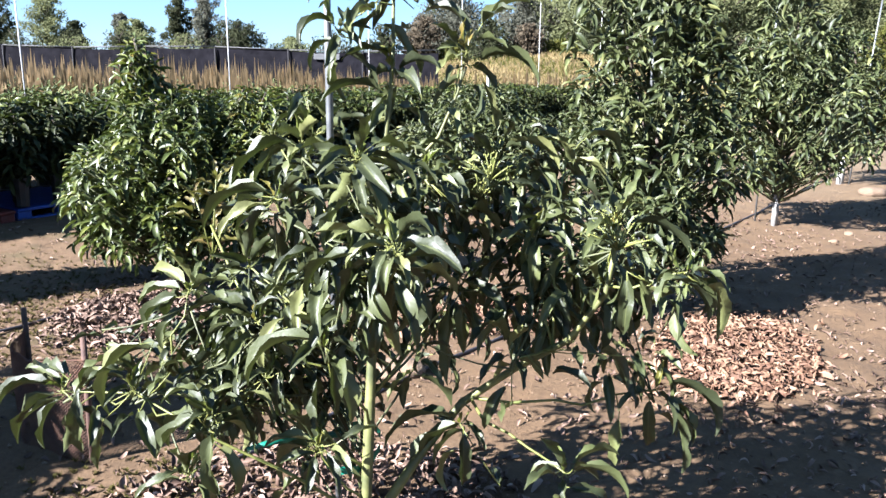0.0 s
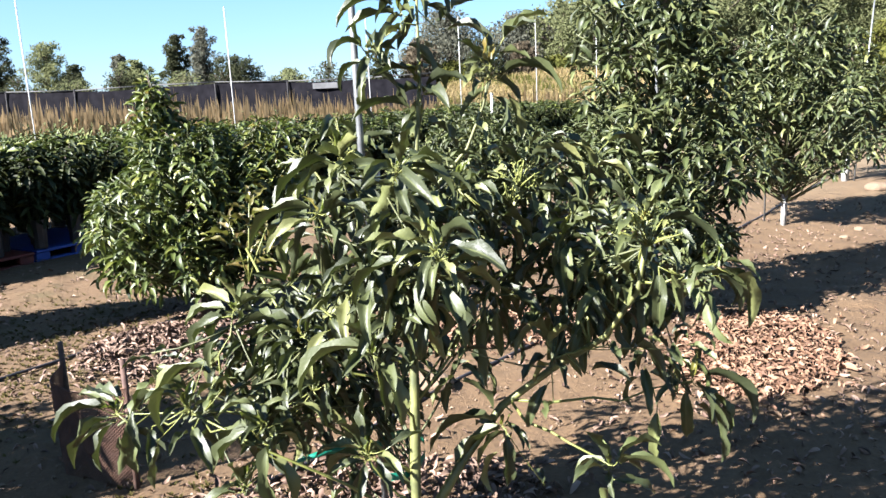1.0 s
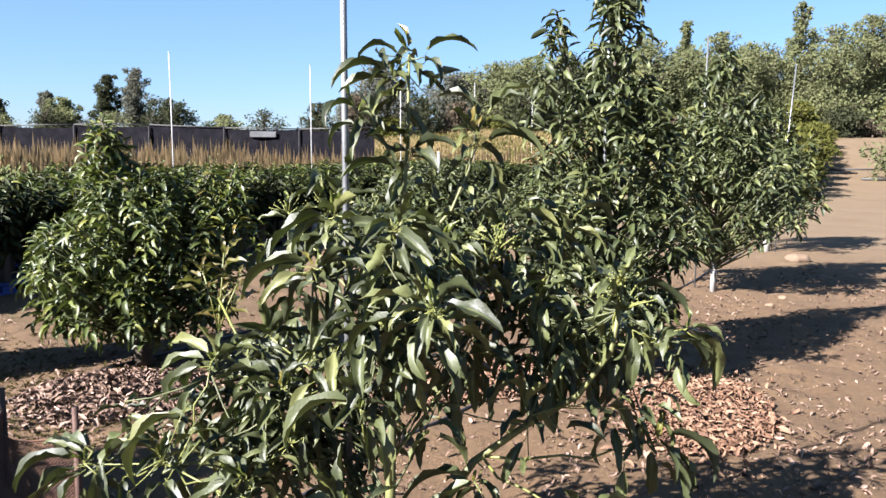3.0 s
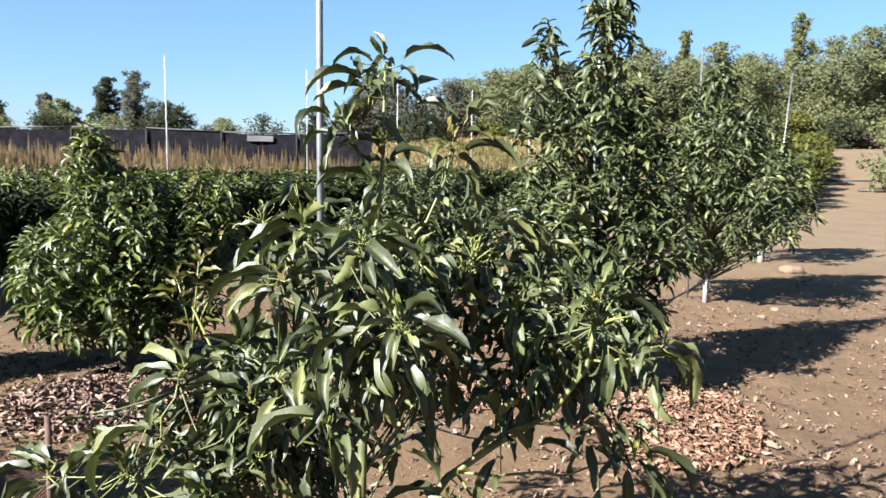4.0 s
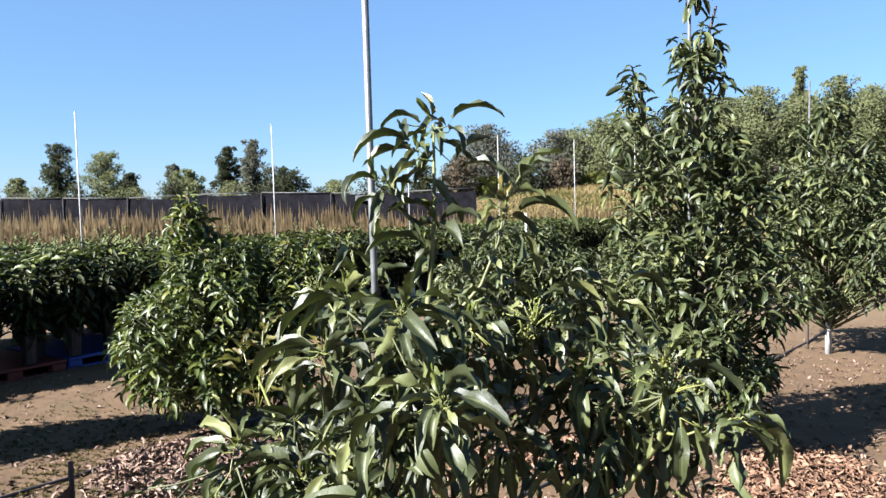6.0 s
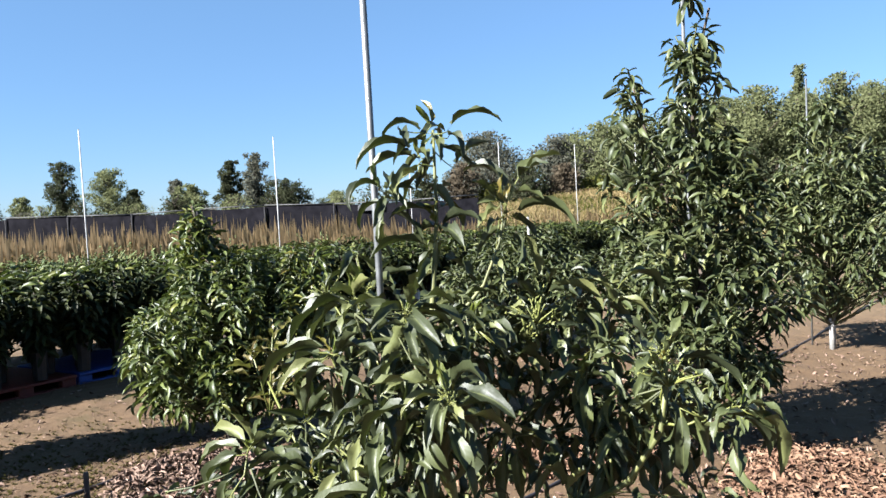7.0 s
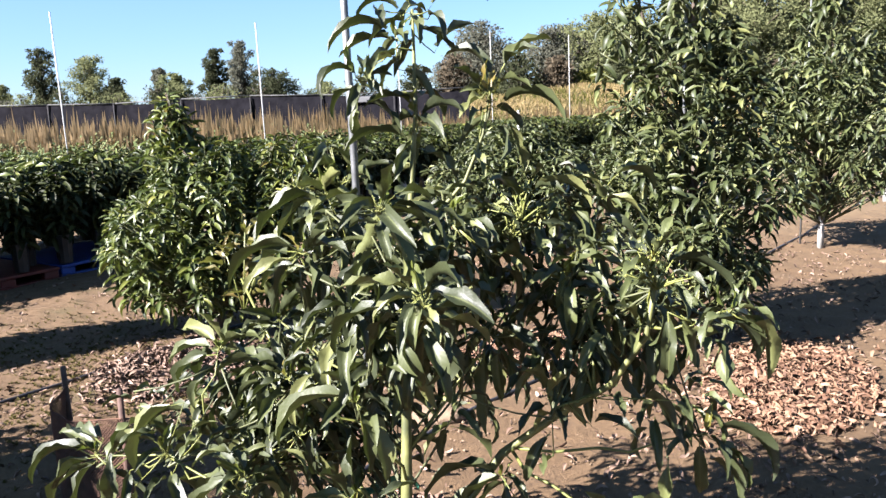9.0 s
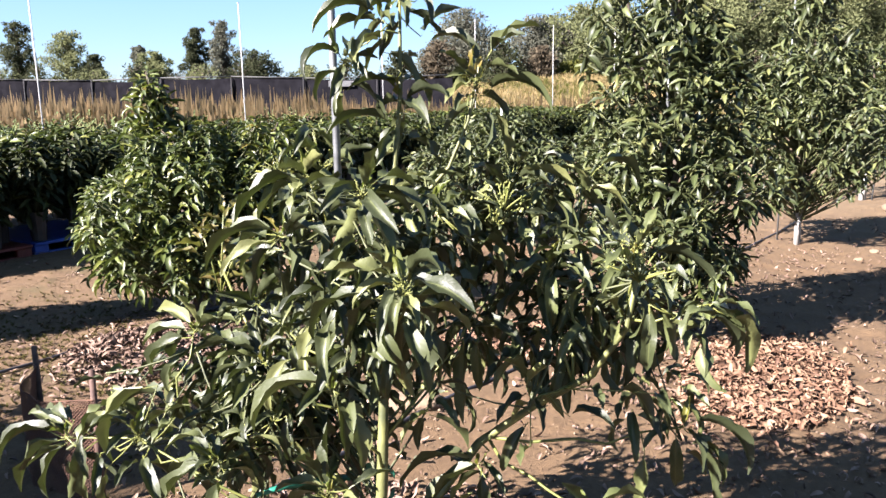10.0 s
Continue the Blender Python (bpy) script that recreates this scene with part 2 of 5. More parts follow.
def tube_arrays(points, radii, sides=6, start=0):
    """A tube along a line of points, closed at both ends."""
    pts = [Vector(p) for p in points]
    verts, faces = [], []
    for i, p in enumerate(pts):
        way = (pts[min(i + 1, len(pts) - 1)] - pts[max(i - 1, 0)]).normalized()
        side = way.cross(Vector((0.31, 0.92, 0.23))).normalized()
        up = way.cross(side)
        for k in range(sides):
            a = 2 * math.pi * k / sides
            verts.append(tuple(p + (side * math.cos(a) + up * math.sin(a)) * radii[i]))
    for i in range(len(pts) - 1):
        for k in range(sides):
            a, b = start + i * sides + k, start + i * sides + (k + 1) % sides
            faces.append((a, b, b + sides, a + sides))
    faces.append(tuple(start + k for k in reversed(range(sides))))
    faces.append(tuple(start + (len(pts) - 1) * sides + k for k in range(sides)))
    return verts, faces


def tube(name, points, radii, material, parent, sides=6, label=""):
    v, f = tube_arrays(points, radii, sides)
    return part_mesh(name, mesh_from(name, v, f, [material]), parent, label)


def bend(a, b, sag, n=5):
    """Points from a to b on a curve that leaves a flat and rises to b."""
    a, b = Vector(a), Vector(b)
    c = a.lerp(b, 0.55) - Vector((0, 0, sag))
    return [((1 - u) ** 2) * a + 2 * u * (1 - u) * c + u * u * b for u in (k / (n - 1) for k in range(n))]


def box(bm, lo, hi, bevel=0.0):
    g = bmesh.ops.create_cube(bm, size=1.0)
    c, s = (Vector(lo) + Vector(hi)) / 2, Vector(hi) - Vector(lo)
    for v in g["verts"]:
        v.co = Vector((v.co.x * s.x, v.co.y * s.y, v.co.z * s.z)) + c
    if bevel:
        edges = list({e for v in g["verts"] for e in v.link_edges})
        bmesh.ops.bevel(bm, geom=edges, offset=bevel, segments=1, affect='EDGES')


def smoothstep(a, b, x):
    u = np.clip((x - a) / (b - a), 0, 1)
    return u * u * (3 - 2 * u)


# ---- ground ----
def hill(x, y):
    """The wooded slope beyond the road."""
    return 2.9 * smoothstep(30, 62, y) * smoothstep(-22, 4, x) + 5.0 * smoothstep(70, 260, y)


def clods(x, y):
    near = 1.0 - smoothstep(14, 30, y)
    z = 0.0
    for k, (fx, fy, ph, am) in enumerate(((0.9, 0.6, 0.3, 0.014), (-0.7, 1.3, 1.9, 0.012), (2.1, 1.7, 4.0, 0.007), (-3.1, 2.3, 2.2, 0.005), (5.3, -4.1, 0.7, 0.0035), (7.7, 6.9, 3.3, 0.0025))):
        z = z + am * np.sin(fx * x + fy * y + ph + 1.3 * np.sin(0.6 * fy * x - 0.5 * fx * y))
    return z * near * (1.0 - smoothstep(4.5, 7.0, np.abs(x)))


def ground_z(x, y):
    return float(hill(x, y) + clods(x, y))


def build_ground():
    rng = np.random.default_rng(3)
    xs = np.concatenate([[-1500, -500, -200, -90, -50, -30, -20, -14, -10, -8, -6.5], np.arange(-5.4, 5.41, 0.06), [6, 7, 8, 10, 13, 17, 22, 30, 45, 70, 120, 300, 800, 1500]])
    ys = np.concatenate([[-600, -120, -40, -14, -6, -3, -1], np.arange(0, 13.0, 0.06), [13.5, 14.5, 16, 18, 21, 25, 30, 36, 42, 48, 54, 60, 70, 90, 130, 180, 260, 600, 1600]])
    X, Y = np.meshgrid(xs, ys)
    Z = hill(X, Y) + clods(X, Y)
    fine = (np.abs(X) < 5.4) & (Y > 0) & (Y < 13)
    rough = rng.normal(0, 1, X.shape)
    rough = (rough + np.roll(rough, 1, 0) + np.roll(rough, 1, 1) + np.roll(rough, (1, 1), (0, 1))) / 4
    Z = Z + np.where(fine, rough * 0.010, 0)
    nx, ny = len(xs), len(ys)
    verts = np.stack([X.ravel(), Y.ravel(), Z.ravel()], 1)
    i = np.arange((ny - 1) * (nx - 1))
    r, c = i // (nx - 1), i % (nx - 1)
    a = r * nx + c
    faces = np.stack([a, a + 1, a + 1 + nx, a + nx], 1)
    ob = new("ground", mesh_from("ground", verts.tolist(), faces.tolist(), [M_DIRT]))
    tagged(ob, "bare tan orchard dirt with clods, pebbles and dry leaves", "ground", kind="structure")


build_ground()


# ---- leaves ----
def leaf_geo(stations=7, cols=5, droop=1.2, fold=0.35, wave=0.03, half=0.135, twist=0.2, stalk=0.14, phase=0.0):
    """A blade of length 1 along +y that bends down, folded along its midrib, with its stalk. Returns verts, faces, uvs per corner, slots."""
    verts, faces, uvs, slots, vuv = [], [], [], [], []
    y, z, ang = stalk, 0.0, 0.0
    for i in range(stations):
        u = i / (stations - 1)
        if i:
            ang = -droop * (u ** 0.9)
            y += math.cos(ang) / (stations - 1)
            z += math.sin(ang) / (stations - 1)
        w = half * 2.3 * (u + 0.02) ** 0.55 * (1.0 - u) ** 0.75
        if i == stations - 1:
            w = 0.006
        t = twist * u
        for k in range(cols):
            s = 2 * k / (cols - 1) - 1
            up = abs(s) ** 1.1 * w * fold + wave * abs(s) * math.sin(u * 13 + s * 2.0 + phase) * min(1.0, 3.0 * (1.0 - u))
            dx, dz = s * w, up
            dx, dz = dx * math.cos(t) - dz * math.sin(t), dx * math.sin(t) + dz * math.cos(t)
            verts.append((dx, y - math.sin(ang) * dz, z + math.cos(ang) * dz))
            vuv.append((0.5 + s * 0.5, u))
    for i in range(stations - 1):
        for k in range(cols - 1):
            f = (i * cols + k, i * cols + k + 1, (i + 1) * cols + k + 1, (i + 1) * cols + k)
            faces.append(f)
            slots.append(0)
            uvs += [vuv[j] for j in f]
    n = len(verts)
    verts += [(-0.011, 0, 0.0), (0.011, 0, 0.0), (0.011, stalk + 0.02, 0.004), (-0.011, stalk + 0.02, 0.004)]
    faces.append((n, n + 1, n + 2, n + 3))
    slots.append(1)
    uvs += [(0.5, 0)] * 4
    return np.array(verts), faces, uvs, slots


def joined_leaves(name, geos, matrices, mats, rng):
    """Many leaves in one mesh."""
    V, F, U, S, n = [], [], [], [], 0
    for m in matrices:
        v, f, u, s = geos[int(rng.integers(len(geos)))]
        A = np.array(m)
        V.append(v @ A[:3, :3].T + A[:3, 3])
        F += [tuple(i + n for i in q) for q in f]
        U += u
        S += s
        n += len(v)
    return mesh_from(name, np.concatenate(V).tolist(), F, mats, U, S)


def leaf_pose(at, way, size, roll, rng):
    """A leaf at a place that grows out along way."""
    y = Vector(way).normalized()
    x = y.cross(Vector((0, 0, 1)))
    if x.length < 0.05:
        x = Vector((1, 0, 0))
    x.normalize()
    z = x.cross(y)
    m = Matrix((x, y, z)).transposed().to_4x4()
    return Matrix.Translation(at) @ m @ Matrix.Rotation(roll, 4, 'Y') @ Matrix.Scale(size, 4)


def rosette(at, lean, n, size, rng, spread=0.10, low=-25, high=60):
    """Leaves round the end of a shoot: the young ones up, the old ones out and down."""
    out = []
    lean = Vector(lean)
    a0 = rng.uniform(0, 6.28)
    for i in range(n):
        u = (i + 0.5) / n
        az = a0 + i * 2.4 + rng.normal(0, 0.25)
        el = radians(high + (low - high) * u ** 0.8 + rng.normal(0, 9))
        way = Vector((math.cos(az) * math.cos(el), math.sin(az) * math.cos(el), math.sin(el))) + lean * 0.5
        p = Vector(at) - Vector((lean.x * 0.4, lean.y * 0.4, 1.0)).normalized() * (u * spread)
        s = size * (0.62 + 0.42 * min(1.0, u * 1.7)) * rng.uniform(0.82, 1.12)
        out.append(leaf_pose(p, way, s, rng.normal(0, 0.35), rng))
    return out


# five bends of the blade, from almost straight to a full arch, in three builds each
NEAR_GEOS = [leaf_geo(9, 5, d * k, f, w * calm, h, t * calm, 0.15, p) for d, calm in ((0.25, 1.0), (0.8, 1.0), (1.25, 0.8), (1.7, 0.5), (2.2, 0.4)) for k, f, w, h, t, p in (
    (0.9, 0.95, 0.062, 0.116, 0.5, d), (1.0, 0.75, 0.078, 0.126, -0.7, d + 1.7), (1.1, 1.10, 0.056, 0.110, 0.9, d + 3.1))]
FAR_GEOS = [leaf_geo(6, 3, d, f, 0.03, h, t, 0.12, p) for d, f, h, t, p in (
    (0.7, 0.75, 0.146, 0.4, 0.0), (1.2, 0.60, 0.154, -0.5, 1.0), (0.4, 0.85, 0.138, 0.5, 2.0), (1.6, 0.70, 0.144, 0.3, 3.0))]
NEAR_LEAVES = [mesh_from("leaf", g[0].tolist(), g[1], [M_LEAF, M_STEM], g[2], g[3]) for g in NEAR_GEOS]
NEAR_YOUNG = [mesh_from("young_leaf", g[0].tolist(), g[1], [M_FRESH, M_STEM], g[2], g[3]) for g in NEAR_GEOS[3:6]]
NEAR_BRONZE = [mesh_from("young_leaf", g[0].tolist(), g[1], [M_BRONZE, M_STEM], g[2], g[3]) for g in NEAR_GEOS[3:5]]


def leaf_span(foot, tip, geo, roll):
    """The pose that lays a blade from its foot to its tip, with its upper side up."""
    v = Vector(geo[0][8 * 5 + 2])
    way = Vector(tip) - Vector(foot)
    flat = Vector((way.x, way.y, 0))
    if flat.length < 0.25 * way.length:
        flat = Vector((0.35, -1.0, 0)) if way.x < 0 else Vector((-0.35, -1.0, 0))
    flat.normalize()
    rise = math.atan2(way.z, way.dot(flat)) - math.atan2(v.z, v.y)
    size = way.length / v.length
    y = flat * math.cos(rise) + Vector((0, 0, math.sin(rise)))
    x = y.cross(Vector((0, 0, 1)))
    x = x.normalized() if x.length > 0.05 else flat.cross(Vector((0, 0, 1)))
    m = Matrix((x, y, x.cross(y))).transposed().to_4x4()
    turn = Matrix.Rotation(roll, 4, v.normalized())
    slim = min(1.0, 0.17 / size) ** 0.7
    return Matrix.Translation(foot) @ m @ turn @ Matrix.Diagonal((size * slim, size, size, 1.0))


def flower_spray(seed, n=12, size=0.07):
    """A spray of thin green stalks with small buds."""
    rng = np.random.default_rng(seed)
    V, F = [], []
    for k in range(n):
        az, el = rng.uniform(0, 6.28), rng.uniform(0.3, 1.4)
        way = Vector((math.cos(az) * math.cos(el), math.sin(az) * math.cos(el), math.sin(el)))
        end = way * size * rng.uniform(0.6, 1.2)
        v, f = tube_arrays([(0, 0, 0), end * 0.5 + Vector((0, 0, 0.003)), end], [0.0021, 0.0016, 0.0011], 3, len(V))
        V += v
        F += f
        for q in range(4):
            c = end * rng.uniform(0.55, 1.05) + Vector(rng.normal(0, 0.006, 3))
            r, n0 = rng.uniform(0.0018, 0.0032), len(V)
            V += [tuple(c + Vector(d) * r) for d in ((1, 0, 0), (0, 1, 0), (-1, 0, 0), (0, -1, 0), (0, 0, 1.4), (0, 0, -1.2))]
            F += [(n0 + a, n0 + b, n0 + 4) for a, b in ((0, 1), (1, 2), (2, 3), (3, 0))] + [(n0 + b, n0 + a, n0 + 5) for a, b in ((0, 1), (1, 2), (2, 3), (3, 0))]
    return mesh_from("panicle", V, F, [M_FLOWER])


PANICLES = [flower_spray(s) for s in (1, 2, 3)]


# ---- the near avocado tree ----
def near_tree():
    rng = np.random.default_rng(11)
    base = Vector((-0.24, 2.49, 0))
    root = thing("avocado_tree", base, "young avocado tree with long drooping dark leaves beside a steel stake", "tree")
    stem = [Vector(p) - base for p in ((-0.24, 2.48, -0.05), (-0.232, 2.50, 0.30), (-0.226, 2.55, 0.62), (-0.222, 2.60, 0.95), (-0.212, 2.68, 1.30), (-0.192, 2.74, 1.60), (-0.190, 2.74, 1.86))]
    tube("trunk", stem, [0.019, 0.017, 0.016, 0.012, 0.009, 0.006, 0.004], M_TRUNK, root, 8, "yellow-green smooth trunk")

    def on_line(line, u):
        u = min(max(u, 0.0), 0.999) * (len(line) - 1)
        return line[int(u)].lerp(line[int(u) + 1], u - int(u))

    def on_stem(z):
        for a, b in zip(stem, stem[1:]):
            if a.z <= z <= b.z:
                return a.lerp(b, (z - a.z) / (b.z - a.z))
        return stem[-1]

    # the large limbs: one low and thick to the road side, one high, and two that spread low
    limbs = {
        "low": ([(-0.235, 2.50, 0.30), (-0.10, 2.66, 0.48), (0.02, 2.73, 0.625), (0.17, 2.68, 0.76), (0.315, 2.62, 0.875), (0.40, 2.58, 1.02), (0.42, 2.57, 1.17)], 0.016),
        "ul": ([(-0.213, 2.68, 1.24), (-0.13, 2.68, 1.33), (-0.06, 2.70, 1.41), (-0.01, 2.71, 1.53), (0.011, 2.71, 1.64)], 0.007),
        "sk1": ([(-0.23, 2.51, 0.36), (-0.42, 2.44, 0.52), (-0.60, 2.38, 0.64), (-0.837, 2.43, 0.735)], 0.0058),
        "sk2": ([(-0.23, 2.53, 0.50), (-0.50, 2.60, 0.62), (-0.80, 2.58, 0.67), (-1.085, 2.50, 0.695)], 0.0058)}
    for key, (line, r) in limbs.items():
        line = [Vector(p) - base for p in line]
        limbs[key] = line
        tube("limb", line, [r * (1 - 0.62 * k / (len(line) - 1)) for k in range(len(line))], M_TRUNK if r > 0.006 else M_STEM, root, 8, "yellow-green limb")

    order, ends = [], []

    def shoot(at, source, extra, leaves):
        """A shoot with its leaves: the foot and tip of each, in millimetres from the shoot's end, and how far it arches."""
        p = Vector(at) - base
        ends.append(p)
        if source == "stem":
            start = on_stem(min(p.z - 0.05, 1.8))
        elif isinstance(source, str):
            line = limbs[source if source in limbs else "low"]
            start = on_line(line, {"low1": 0.36, "low2": 0.62, "low3": 0.86}.get(source, 0.9 if source == "ul" else 0.72))
        else:
            start = on_stem(source)
        reach = (p - start).length
        line = bend(start, p, 0.12 * reach, 6)
        line = [line[0]] + [q + Vector(rng.normal(0, 0.010, 3)) for q in line[1:-1]] + [line[-1]]
        r = 0.0034 + 0.0035 * min(1.0, reach)
        twig = tube("branch", line, [r * (1.0 - 0.10 * k) for k in range(6)], M_STEM, root, 6)
        for bx, by, bz, tx, ty, tz, k in leaves:
            i = 3 * k + int(rng.integers(3))
            foot = p + Vector((bx, by, bz)) / 1000
            m = leaf_span(foot, p + Vector((tx, ty, tz)) / 1000, NEAR_GEOS[i], float(rng.normal(0, 0.30 if k < 3 else 0.14)))
            part_mesh("leaf", NEAR_LEAVES[i], twig, m=m)
            if (foot - p).length > 0.012:
                near = min(line + stem, key=lambda q: (q - foot).length)
                if (near - foot).length > 0.012:
                    tube("leaf_stalk", [near, (near + foot) / 2 + Vector((0, 0, -0.004)), foot], [0.0022, 0.0018, 0.0015], M_STEM, twig, 4)
        for m in rosette(p + Vector((0, 0.03, 0)), Vector((0, 0.7, 0)), extra + 2, 0.140, rng, 0.10, -30, 45):
            order.append(m)
        for k in range(2):
            m = leaf_pose(p, (rng.normal(0, 0.4), rng.normal(0, 0.4), 1.0), float(rng.uniform(0.045, 0.085)), rng.uniform(0, 3), rng)
            part_mesh("young_leaf", NEAR_YOUNG[int(rng.integers(3))], twig, "yellow-green young leaf", m)
        return twig

    # crown tip
    shoot((-0.195, 2.74, 1.872), 'stem', 2, [
        (-25, -8, -28, -144, -10, -32, 4), (48, -10, -20, 205, -10, -3, 3), (-34, 13, -48, 24, 112, -7, 3),
        (-1, -8, -29, 39, -115, -111, 1), (47, -10, -40, 98, -94, -105, 3), (58, 13, -125, 159, 93, -47, 1),
        (-91, 9, -6, -55, -112, -65, 1), (6, 4, -205, 33, 129, -172, 1), (5, 11, -202, 29, 108, -229, 2),
    ])
    # upper twig
    shoot((-0.234, 2.72, 1.788), 'stem', 1, [
        (-5, 5, 4, -176, -32, -33, 3), (2, -1, -3, -168, 43, -41, 1), (-1, 11, -55, -45, -106, -89, 3),
        (8, 12, -55, -66, 108, -131, 1), (-72, 10, -72, -62, -127, -87, 2), (-5, 3, -2, 48, -123, -30, 1),
    ])
    # left top shoot
    shoot((-0.337, 2.7, 1.689), 'stem', 2, [
        (-1, -6, 3, -76, -76, -53, 4), (9, -14, -11, -11, -102, -103, 1), (17, 1, -15, -10, -52, -137, 0),
        (9, 15, -17, 87, -107, -51, 2), (9, -9, -3, 62, -119, -43, 3),
    ])
    # stem whorl
    shoot((-0.189, 2.72, 1.585), 'stem', 3, [
        (-1, -4, 30, -125, -75, 24, 2), (5, 2, -11, 137, -104, 7, 2), (0, -13, 0, -85, 104, -42, 1),
        (-13, 3, -73, -198, -17, -91, 3), (-12, -10, -97, -50, -100, -165, 1), (-8, 6, -136, -117, 105, -184, 0),
        (5, 7, -23, 92, -129, -57, 2), (4, -6, 45, 60, 112, -20, 3),
    ])
    # upper right limb
    shoot((0.011, 2.71, 1.637), 'ul', 2, [
        (28, -3, 53, 161, 76, 133, 2), (31, 10, 58, 127, -86, 103, 1), (16, -2, 25, 110, -90, 8, 1),
        (20, 14, -43, 194, -49, -83, 3), (2, -14, 28, -119, 28, 99, 3), (-19, -4, 5, -83, -93, 65, 1),
        (-9, 14, -7, -71, -101, -61, 1), (-16, -13, -50, -44, -106, -79, 2), (-37, 5, -154, -11, -103, -212, 1),
        (7, 0, 7, -21, 97, 71, 0),
    ])
    # yellow back shoot
    shoot((-0.458, 2.9, 1.4), 1.05, 4, [
        (-16, -11, 101, 66, 63, -8, 1), (-22, -3, 93, -44, -126, 38, 2), (-4, -8, 35, -109, -59, 9, 3),
        (9, -2, 0, 86, 52, 78, 0), (-11, 10, 16, -24, -97, 91, 0), (27, -7, 0, 169, -29, 48, 1),
        (1, -8, -16, -78, -107, -11, 1), (19, -13, -24, 124, -128, 10, 2),
    ])
    # front whorl
    shoot((-0.199, 2.26, 1.395), 1.15, 4, [
        (2, 15, -2, 132, 40, -84, 3), (0, 5, -13, -93, 95, -139, 1), (-4, 0, 2, -69, -83, -31, 2),
        (22, 11, 20, 96, 120, -1, 2), (-5, -5, 9, -59, 112, 50, 0), (8, 4, 8, 55, -102, 105, 0),
        (-4, 5, -16, 41, -95, -90, 0), (11, 13, -6, 99, -117, -63, 2), (-19, 14, 1, -121, 134, -6, 1),
    ])
    # left front shoot
    shoot((-0.362, 2.42, 1.414), 1.0, 2, [
        (-4, -14, 5, -170, -37, -116, 2), (-21, 14, -9, -111, -44, -119, 2), (8, -10, -4, -10, -106, -73, 1),
        (88, 7, -6, -1, -101, -23, 1), (8, -15, 7, -27, -127, 31, 1), (6, 11, -3, 43, 80, -103, 2),
        (-5, 8, 2, 67, -118, 61, 0), (-15, 11, -9, -111, 73, -98, 3),
    ])
    # left whorl
    shoot((-0.407, 2.33, 1.29), 0.95, 2, [
        (15, -5, 0, -187, 27, -89, 3), (-8, -1, -13, -120, -47, -86, 2), (-22, -14, -10, -71, -1, -147, 0),
        (8, 11, -18, 58, -111, -78, 1), (27, -4, -3, 151, -116, 7, 2), (-1, -15, 5, -155, 95, -71, 1),
        (24, -12, 2, 101, -106, 67, 0),
    ])
    # centre whorl
    shoot((-0.101, 2.18, 1.224), 0.9, 4, [
        (-17, 9, 10, -173, -27, 22, 1), (12, 0, -8, 155, -87, -33, 2), (7, -12, -15, 42, 39, -216, 1),
        (-47, 0, -35, -132, 78, -167, 1), (-63, 8, -38, -201, 38, -140, 3), (20, -9, -52, 133, 64, -124, 2),
        (-22, -2, 13, -55, -108, 91, 0), (3, 11, -27, 49, -98, -72, 1), (44, 0, -67, 48, -69, -151, 0),
        (10, 12, 3, 98, -122, 46, 2), (-5, -6, -4, -37, -77, -101, 1),
    ])
    # centre right shoot
    shoot((0.084, 2.79, 1.326), 1.1, 4, [
        (15, 6, 76, -29, -42, 234, 0), (24, -8, 36, 190, -14, -5, 3), (19, 8, 12, 89, 82, -135, 2),
        (10, 5, 10, -47, -90, 96, 0), (-38, 12, -83, 50, 103, -74, 1), (-6, -6, -7, -122, 110, -54, 2),
        (34, 3, 77, 68, -107, 127, 0), (11, 8, -10, -53, 74, -133, 1), (29, -11, 47, 121, -86, 43, 1),
        (19, 9, -2, 112, 70, -86, 2), (-46, -4, -71, -108, -111, -97, 2),
    ])
    # middle shoot
    shoot((-0.08, 2.55, 1.319), 1.05, 4, [
        (0, 4, -1, 120, -56, -40, 2), (-9, 13, -9, 87, 15, -113, 2), (14, -5, -21, -12, -95, -88, 1),
        (49, -14, -63, 138, 114, -135, 1), (20, 9, -9, 68, 124, 25, 1), (6, -10, -63, 56, -105, -128, 1),
        (103, 2, -82, 198, 110, -166, 2), (116, 14, -113, 152, 87, -221, 2),
    ])
    # right back shoot
    shoot((0.298, 2.86, 1.343), 'low2', 4, [
        (37, 5, 46, 161, 85, -2, 3), (-11, 10, 21, -110, 74, 83, 2), (0, -3, -11, 71, 102, -111, 2),
        (3, 6, -117, 54, -103, -156, 1), (-35, -5, 18, -103, 116, -40, 2), (26, 12, -36, -36, -57, 76, 0),
        (-6, 10, -9, -94, -9, -119, 2), (12, -15, -6, 117, -63, -50, 2),
    ])
    # right whorl
    shoot((0.418, 2.57, 1.183), 'low3', 4, [
        (9, 6, 17, 186, -14, -47, 3), (18, 14, -24, 65, -84, -98, 3), (-18, -13, 31, -66, 130, 55, 1),
        (-13, 13, 3, -89, -120, 17, 2), (-7, -12, 42, 32, -86, 124, 0), (1, 13, -35, -64, 120, -122, 2),
        (29, -11, -2, 113, -80, -34, 2), (-10, 13, 33, -38, 29, 154, 0), (6, 5, 27, 60, 80, 137, 1),
        (-15, -7, -13, -93, -107, -44, 2),
    ])
